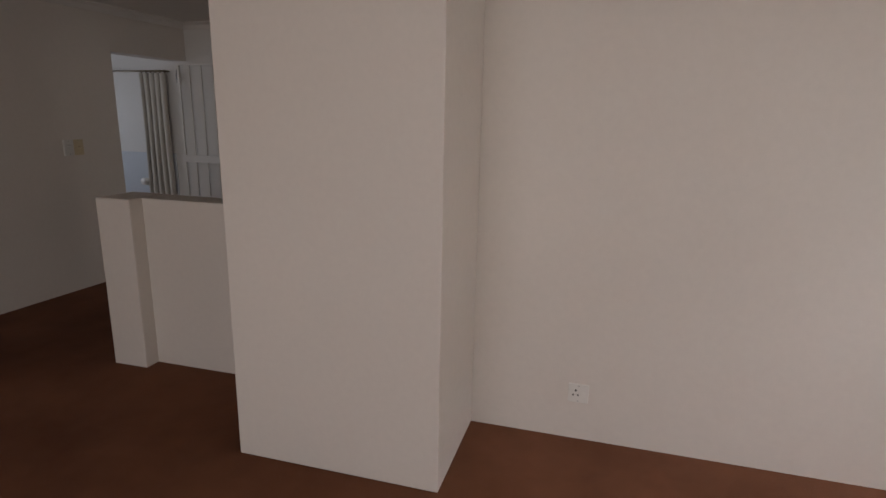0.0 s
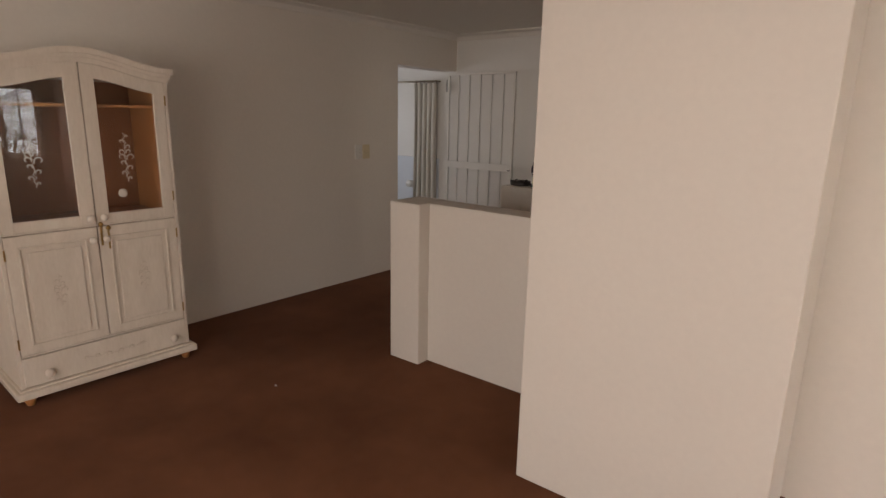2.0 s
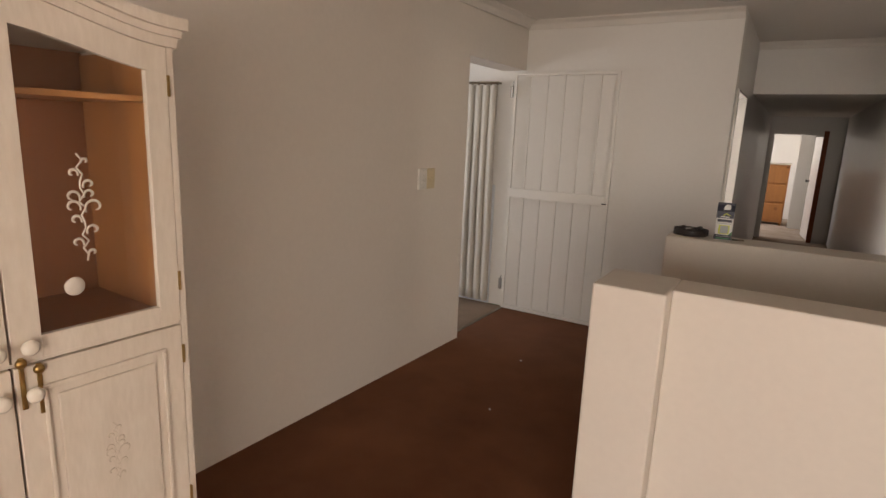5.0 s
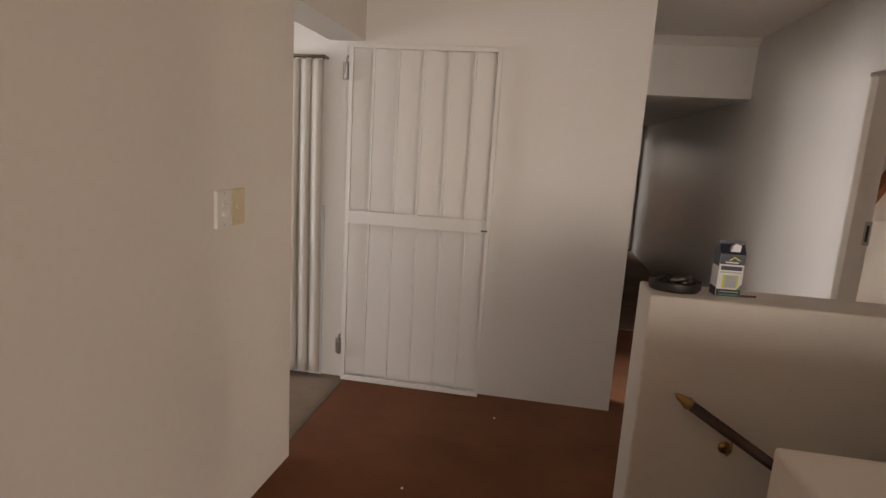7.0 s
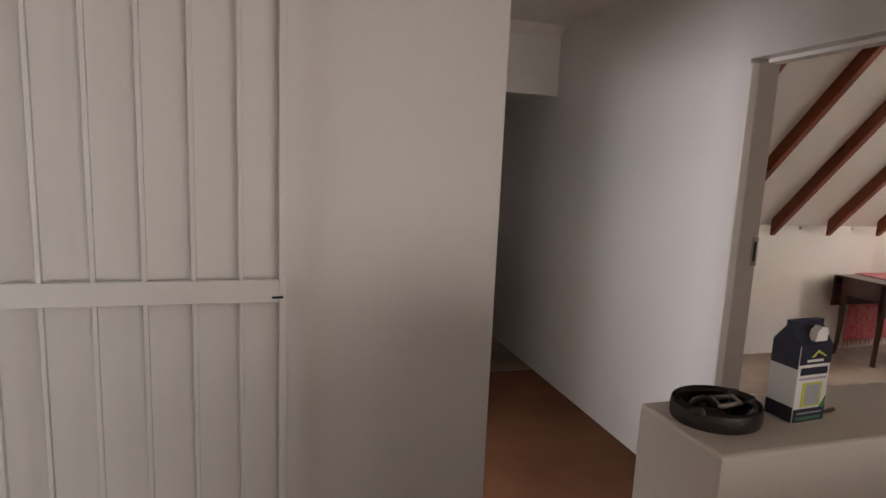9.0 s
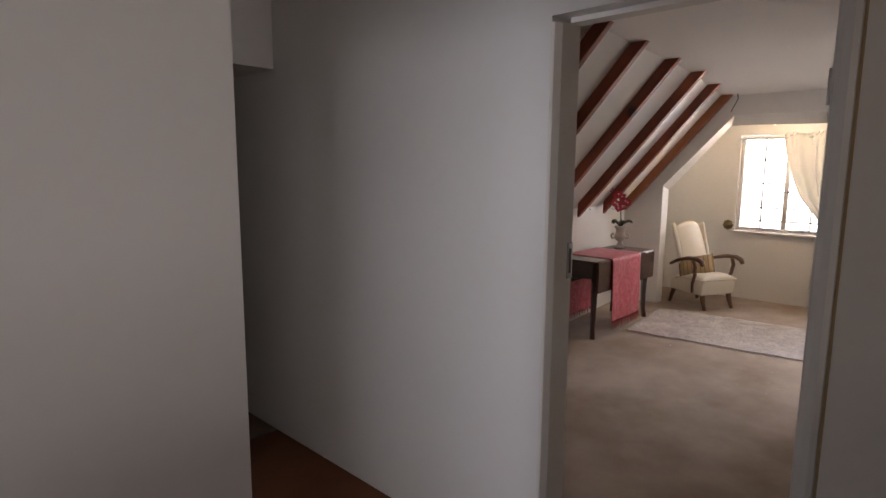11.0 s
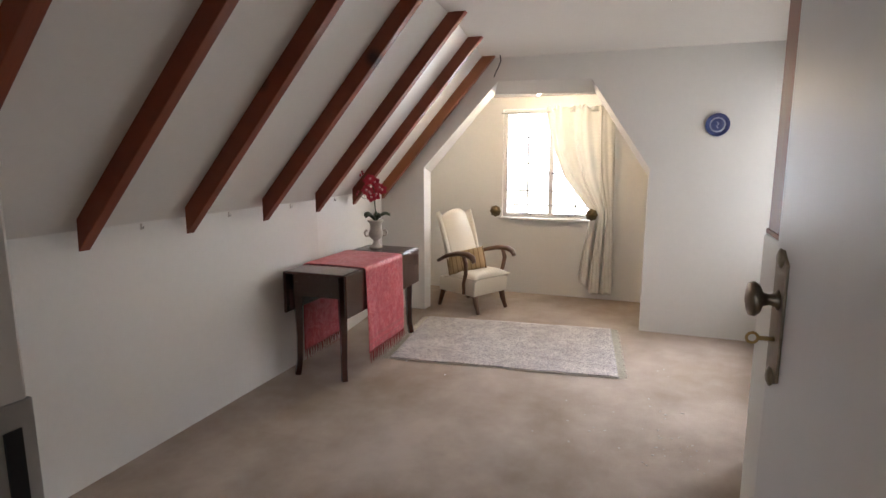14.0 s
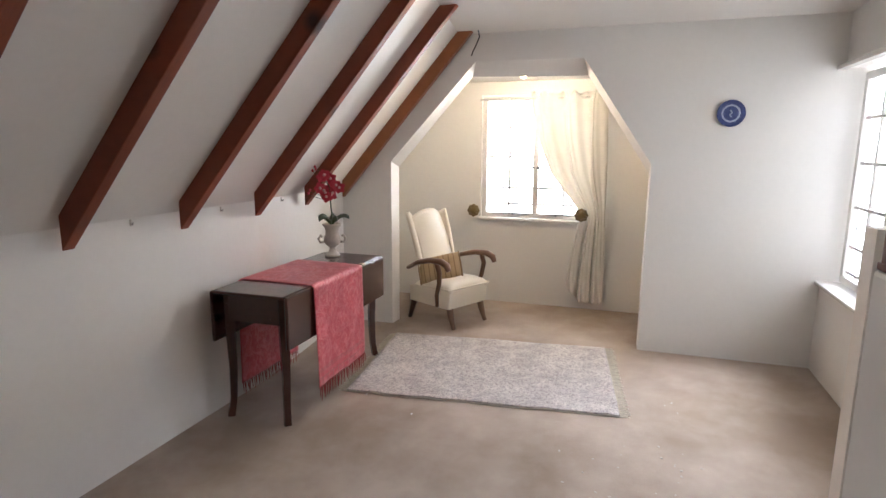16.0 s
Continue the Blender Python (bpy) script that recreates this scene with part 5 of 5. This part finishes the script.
def seat(u, v):
    a, b = 2 * u - 1, 2 * v - 1
    dome = (1 - abs(a) ** 4) * (1 - abs(b) ** 4)
    return (0.265 * a, -0.30 + 0.50 * v, 0.335 + 0.065 * dome ** 0.6 - 0.02 * v)


part("seat_cushion", sheet(16, 16, seat, 0.03), LEATH, ac, "", True, MC)
part("seat_piping", tube([(-0.265, 0.18, 0.322), (-0.265, -0.298, 0.337), (0.265, -0.298, 0.337), (0.265, 0.18, 0.322)], 0.006), LEATH, ac, "", True, MC)


def backrest(u, v):
    a = 2 * u - 1
    w = 0.185 * (1 - 0.10 * v)
    top = 0.60 * (1 - 0.16 * abs(a) ** 2.2 * v)
    return (w * a, 0.155 + 0.20 * v + 0.03 * a * a - 0.028 * math.sin(math.pi * min(1, v * 0.9 + 0.1)), 0.31 + top * v)


part("backrest", sheet(16, 12, backrest, -0.085), LEATH, ac, "rounded padded back", True, MC)
for s in (-1, 1):
    part("wing", sheet(14, 6, lambda u, v, s=s: (s * (0.185 + 0.085 * u * (0.55 + 0.45 * v) + 0.012 * math.sin(math.pi * u)), 0.185 + 0.19 * v - 0.105 * u * (0.35 + 0.65 * math.sin(math.pi * (0.25 + 0.6 * v))), 0.31 + (0.575 + 0.035 * u) * v), -0.045 * s), LEATH, ac, "padded wing", True, MC)
    part("armrest", tube([(s * 0.285, 0.25, 0.46), (s * 0.295, 0.10, 0.525), (s * 0.305, -0.08, 0.565), (s * 0.31, -0.23, 0.570), (s * 0.31, -0.30, 0.548), (s * 0.31, -0.325, 0.505)], [0.020, 0.024, 0.028, 0.030, 0.029, 0.020], 12, None, (1.25, 0.85)), WALNUT, ac, "curved wooden arm", True, MC)
    part("arm_post", tube([(s * 0.305, -0.16, 0.56), (s * 0.302, -0.195, 0.48), (s * 0.288, -0.18, 0.38), (s * 0.278, -0.135, 0.28), (s * 0.275, -0.14, 0.18)], [0.026, 0.025, 0.023, 0.020, 0.018], 10, None, (0.8, 1.1)), WALNUT, ac, "curved wooden arm post", True, MC)
    part("leg", tube([(s * 0.205, -0.235, 0.18), (s * 0.21, -0.255, 0.10), (s * 0.212, -0.28, 0.04), (s * 0.215, -0.30, 0.0)], [0.033, 0.030, 0.022, 0.021], 10), WALNUT, ac, "", True, MC)
    part("leg", tube([(s * 0.215, 0.235, 0.18), (s * 0.22, 0.27, 0.09), (s * 0.225, 0.30, 0.0)], [0.030, 0.026, 0.021], 10), WALNUT, ac, "", True, MC)
cu = thing("cushion", MC @ Vector((0, 0.08, 0.42)), "tan and brown striped cushion leaning in the armchair", "cushion")
mcu = MC @ Matrix.Translation((-0.115, -0.01, 0.468)) @ Matrix.Rotation(radians(-52), 4, "Z") @ Matrix.Rotation(radians(54), 4, "X") @ Matrix.Rotation(radians(14), 4, "Z")


def pad(s, half=0.5):
    return lambda u, v: (0.195 * (2 * u - 1), 0.115 * (2 * v - 1), s * 0.052 * ((1 - abs(2 * u - 1) ** 3) * (1 - abs(2 * v - 1) ** 3)) ** 0.55)


body = sheet(12, 18, pad(1))
sheet(12, 18, pad(-1), 0, body)
bmesh.ops.remove_doubles(body, verts=list(body.verts), dist=0.001)
part("cover", body, STRIPE, cu, "", True, mcu)
for k in range(7):
    u0 = 0.10 + 0.125 * k
    part("stripe", sheet(12, 1, lambda u, v, u0=u0: Vector(pad(1)(u0 + 0.028 * u, v)) + Vector((0, 0, 0.0016))), DKSTR, cu, "", True, mcu)
for s in (-1, 1):
    part("end_binding", tube([(s * 0.197, -0.12, 0), (s * 0.20, 0, 0), (s * 0.197, 0.12, 0)], 0.008), DKSTR, cu, "", True, mcu)

# ---- bay curtain, its rosettes ----
def along(z, stops):
    """Reads a smooth edge between heights."""
    for (z0, y0), (z1, y1) in zip(stops, stops[1:]):
        if z >= z1:
            k = (z0 - z) / (z0 - z1)
            return y0 + (y1 - y0) * k
    return stops[-1][1]


def curtain(u, v):
    """Hangs straight on one side; the other is drawn up to the holdback and falls loose below it."""
    hem = 0.075 + 0.17 * max(0, 1 - u / 0.42) ** 1.3
    z = 1.945 + (hem - 1.945) * v
    left = along(z, ((1.96, 5.0), (1.80, 4.985), (1.55, 4.935), (1.25, 4.815), (1.05, 4.65), (0.93, 4.545), (0.86, 4.525), (0.75, 4.55), (0.45, 4.60), (0.2, 4.625), (0.0, 4.63)))
    right = along(z, ((1.96, 4.335), (1.2, 4.322), (0.6, 4.305), (0.0, 4.288)))
    tied = math.exp(-((z - 0.885) / 0.16) ** 2)
    y = left + (right - left) * (u + 0.03 * math.sin(2 * math.pi * 3 * u + 3 * v))
    drag = (1.945 - z) * 0.9 * (1 - u) if z > 0.885 else 0.9 * (1 - u)
    fold = 0.6 * math.sin(2 * math.pi * 3.2 * u + 2.2 * drag) + 0.3 * math.sin(2 * math.pi * 5.7 * u + 1.3 + 1.5 * drag) + 0.12 * math.sin(2 * math.pi * 11 * u)
    x = 4.150 + 0.040 * (1 - 0.55 * tied) * fold - 0.022 * tied * (1 - u)
    top = max(0, 1 - (1.945 - z) / 0.05)
    return (x + 0.014 * top * math.sin(2 * math.pi * 14 * u), y, z + 0.024 * top * math.sin(2 * math.pi * 9.5 * u) * math.sin(7 * u + 1))


cn = thing("window_curtain", (4.16, 4.5, 0.08), "cream curtain gathered and tied to one side of the window", "curtain")
part("cloth", sheet(60, 110, curtain, 0.002), CURT, cn, "", True)
part("curtain_rod", tube([(4.175, 5.46, 1.90), (4.175, 4.31, 1.90)], 0.008), GLOSS, cn, "thin white rod", True)


def rosette(place, lab):
    r = thing("curtain_holdback", place, lab, "curtain holdback", "rosettes beside the bay window")
    x, y, z = place
    part("stem", tube([(4.23, y, z), (x, y, z)], 0.008), PEWTER, r, "", True)
    part("rosette", lathe([(0.018, 0.02), (0.055, 0.012), (0.058, 0.0), (0.050, -0.010), (0.034, -0.012), (0.026, -0.02), (0.010, -0.026)], 36, (x, y, z), Euler((0, radians(90), 0)).to_matrix(), None, 8, 0.09), BRONZE, r, "fluted antique brass flower", True)
    for k in range(8):
        a = 2 * math.pi * k / 8
        part("petal_boss", lathe([(0.012, 0), (0.009, 0.006), (0.003, 0.009)], 8, (x - 0.006, y + 0.034 * math.cos(a), z + 0.034 * math.sin(a)), Euler((0, radians(-90), 0)).to_matrix()), PEWTER, r, "", True)
    return r


rosette((4.10, 5.49, 0.89), "antique brass flower holdback, empty, beside the window")
rosette((4.085, 4.505, 0.885), "antique brass flower holdback holding the curtain")
part("strip", tube([(4.185, 5.55, 0.89), (4.23, 5.55, 0.89)], 0.006), PEWTER, thing("wall_hook", (4.2, 5.55, 0.89), "small dark hook beside the bay window", "hook"), "", True)

# ---- plate on the end wall ----
pt = thing("wall_plate", (EX, 3.51, 1.70), "blue and white patterned china plate on the wall", "plate")
tn = Euler((0, radians(-90), 0)).to_matrix()
part("dish", lathe([(0.045, 0.004), (0.06, 0.006), (0.085, 0.018), (0.087, 0.021), (0.084, 0.022), (0.06, 0.012), (0.045, 0.010)], 36, (EX, 3.51, 1.70), tn), BLUEP, pt, "", True)
part("inner_ring", lathe([(0.056, 0.0105), (0.058, 0.0125), (0.050, 0.0115)], 36, (EX, 3.51, 1.70), tn, None, 12, 0.03), BLUEW, pt, "pale scalloped ring", True)
part("centre", lathe([(0.047, 0.0108), (0.046, 0.0125), (0.02, 0.0128)], 30, (EX, 3.51, 1.70), tn), BLUEP, pt, "", True)
part("centre_motif", tube([(EX - 0.0132, 3.505, 1.675), (EX - 0.0132, 3.517, 1.69), (EX - 0.0132, 3.503, 1.705), (EX - 0.0132, 3.515, 1.722)], 0.005, 6), BLUEW, pt, "pale blue figure of leaves", True)

# ---- rug ----
MR = Matrix.Translation((2.535, 4.95, 0)) @ Matrix.Rotation(radians(6.5), 4, "Z")
rg = thing("rug", (2.535, 4.95, 0), "worn ivory and grey patterned rug with fringed ends", "rug")
RW, RL = 0.55, 0.80


def rugtop(u, v):
    x, y = RW * (2 * u - 1), RL * (2 * v - 1)
    edge = max(0, 0.05 - (RW + x)) / 0.05
    ripple = max(0, math.sin(23 * v + 2 * math.sin(7 * v))) ** 3
    return (x + 0.005 * math.sin(14 * v), y, 0.0075 + 0.008 * edge * ripple + 0.002 * math.sin(9 * u + 4 * v) ** 2 + 0.005 * math.exp(-((u - 0.25 - 0.3 * (v - 0.3)) / 0.02) ** 2) * (v < 0.45))


part("rug_surface", sheet(70, 60, rugtop, -0.005), RUG, rg, "", True, MR)


def rug_line(x0, x1, y0, y1, mat):
    n, k = (26, 1) if x1 - x0 > y1 - y0 else (1, 26)

    def place(u, v):
        x, y = x0 + (x1 - x0) * u, y0 + (y1 - y0) * v
        q = rugtop(0.5 + x / RW / 2, 0.5 + y / RL / 2)
        return (x, y, q[2] + 0.0012)
    part("border_line", sheet(k, n, place), mat, rg, "", False, MR)


for s in (-1, 1):
    for q, w, mat in ((0.575, 0.006, RUGLINE), (0.60, 0.010, RUGWARM), (0.62, 0.005, RUGLINE), (0.70, 0.005, RUGLINE), (0.716, 0.010, RUGWARM), (0.745, 0.008, RUGPALE), (0.768, 0.008, RUGPALE), (0.788, 0.02, RUGPALE)):
        rug_line(-0.53, 0.53, s * q - w / 2, s * q + w / 2, mat)
    for q, w, mat in ((0.40, 0.005, RUGLINE), (0.415, 0.008, RUGWARM), (0.495, 0.005, RUGLINE)):
        rug_line(s * q - w / 2, s * q + w / 2, -0.57, 0.57, mat)
    frn = bmesh.new()
    for k in range(110):
        x = -RW + 2 * RW * (k + 0.5) / 110
        j = 0.014 * math.sin(k * 3.7)
        tube([(x, s * 0.795, 0.006), (x + j * 0.5, s * 0.82, 0.005), (x + j, s * (0.845 + 0.009 * (k % 3)), 0.003)], [0.003, 0.003, 0.002], 4, frn)
    tagged(part("fringe", frn, RUGPALE, rg, "pale knotted fringe", False, MR), kind="stuff")
rug_edge = [(-RW - 0.002 + 0.005 * math.sin(14 * v), RL * (2 * v - 1), 0.004 + rugtop(0, v)[2] - 0.0075) for v in [k / 60 for k in range(61)]]
part("bound_edge", tube(rug_edge, 0.003, 6), RUGPALE, rg, "pale whipped edge", True, MR)

# ---- crumbs of plaster on the carpets ----
rnd = random.Random(9)
crumbs = bmesh.new()
for k in range(70):
    x, y = 1.0 + abs(rnd.gauss(0, 0.55)), 3.72 + rnd.gauss(0.05, 0.28)
    if y < 3.62 or x > 2.6:
        continue
    r = rnd.uniform(0.002, 0.0075)
    own = bx(-r, r, -r * rnd.uniform(0.3, 0.9), r * 0.6, 0, rnd.uniform(0.002, 0.004))
    bmesh.ops.transform(own, matrix=Matrix.Translation((x, y, 0.0)) @ Matrix.Rotation(rnd.uniform(0, 3), 4, "Z"), verts=own.verts)
    merge(own, crumbs)
solid("plaster_crumbs", crumbs, STONEW, "scattered white plaster crumbs on the beige carpet", "debris", kind="stuff")
flecks = bmesh.new()
for x, y in ((-3.45, 2.62), (-3.25, 4.2), (-3.6, 3.4), (-2.9, 1.0), (1.9, 5.55), (1.75, 5.2)):
    bx(x - 0.006, x + 0.006, y - 0.004, y + 0.004, 0, 0.003, 0, flecks)
solid("carpet_ridge", sheet(4, 20, lambda u, v: (0.66 + 0.012 * (v - 0.5) + 0.01 * math.sin(4 * u), 5.36 + 0.58 * u, 0.0005 + 0.0025 * math.sin(math.pi * v) * math.sin(math.pi * u) ** 0.5)), BEIGE, "a low ridge where the beige carpet has been joined", "carpet seam", kind="structure", smooth=True)
solid("paper_flecks", flecks, INKW, "a few pale flecks on the carpet", "debris", kind="stuff")

# ---- outdoors beyond the windows ----
SKYGLOW = glow("bright_sky", (0.93, 0.97, 1.0), 7.0)
solid("backdrop_sky", bx(12.0, 12.1, -8, 8, -3, 9), SKYGLOW, "bright hazy sky beyond the garden", "sky", kind="structure")
solid("ground", bx(-400, 400, -400, 400, -3.3, -3.0), LAWN, "green lawn below the windows", "ground", kind="structure")
for px, py, pz, seed in ((6.0, 0.2, 1.3, 3), (6.8, 1.1, 1.2, 5)):
    tr = thing("garden_tree", (px, py, -3.0), "leafy garden tree outside the living room window", "tree")
    part("trunk", tube([(px, py, -3.0), (px + 0.1, py, -1.0), (px, py + 0.1, 0.6), (px + 0.1, py, pz)], [0.14, 0.11, 0.08, 0.04]), BARK, tr, "", True)
    rr = random.Random(seed)
    crown = bmesh.new()
    for k in range(15):
        e = Vector((px + rr.gauss(0, 0.8), py + rr.gauss(0, 0.8), pz + rr.gauss(0.2, 0.7)))
        part("limb", tube([(px, py + 0.05, pz - 0.7), tuple(Vector((px, py, pz)).lerp(e, 0.5) + Vector((0, 0, 0.1))), tuple(e)], [0.04, 0.025, 0.01], 6), BARK, tr, "", True)
        for q in range(60):
            p = e + Vector((rr.gauss(0, 0.35), rr.gauss(0, 0.35), rr.gauss(0, 0.3)))
            d = Vector((rr.gauss(0, 1), rr.gauss(0, 1), rr.gauss(-0.4, 0.8))).normalized()
            s_ = d.cross(Vector((0.3, 0.2, 1))).normalized() * 0.03
            crown.faces.new([crown.verts.new(p + w) for w in (Vector((0, 0, 0)), d * 0.08 + s_, d * 0.17, d * 0.08 - s_)])
    tagged(part("crown", crown, BUSH, tr, "thin drooping leaves"), kind="stuff")
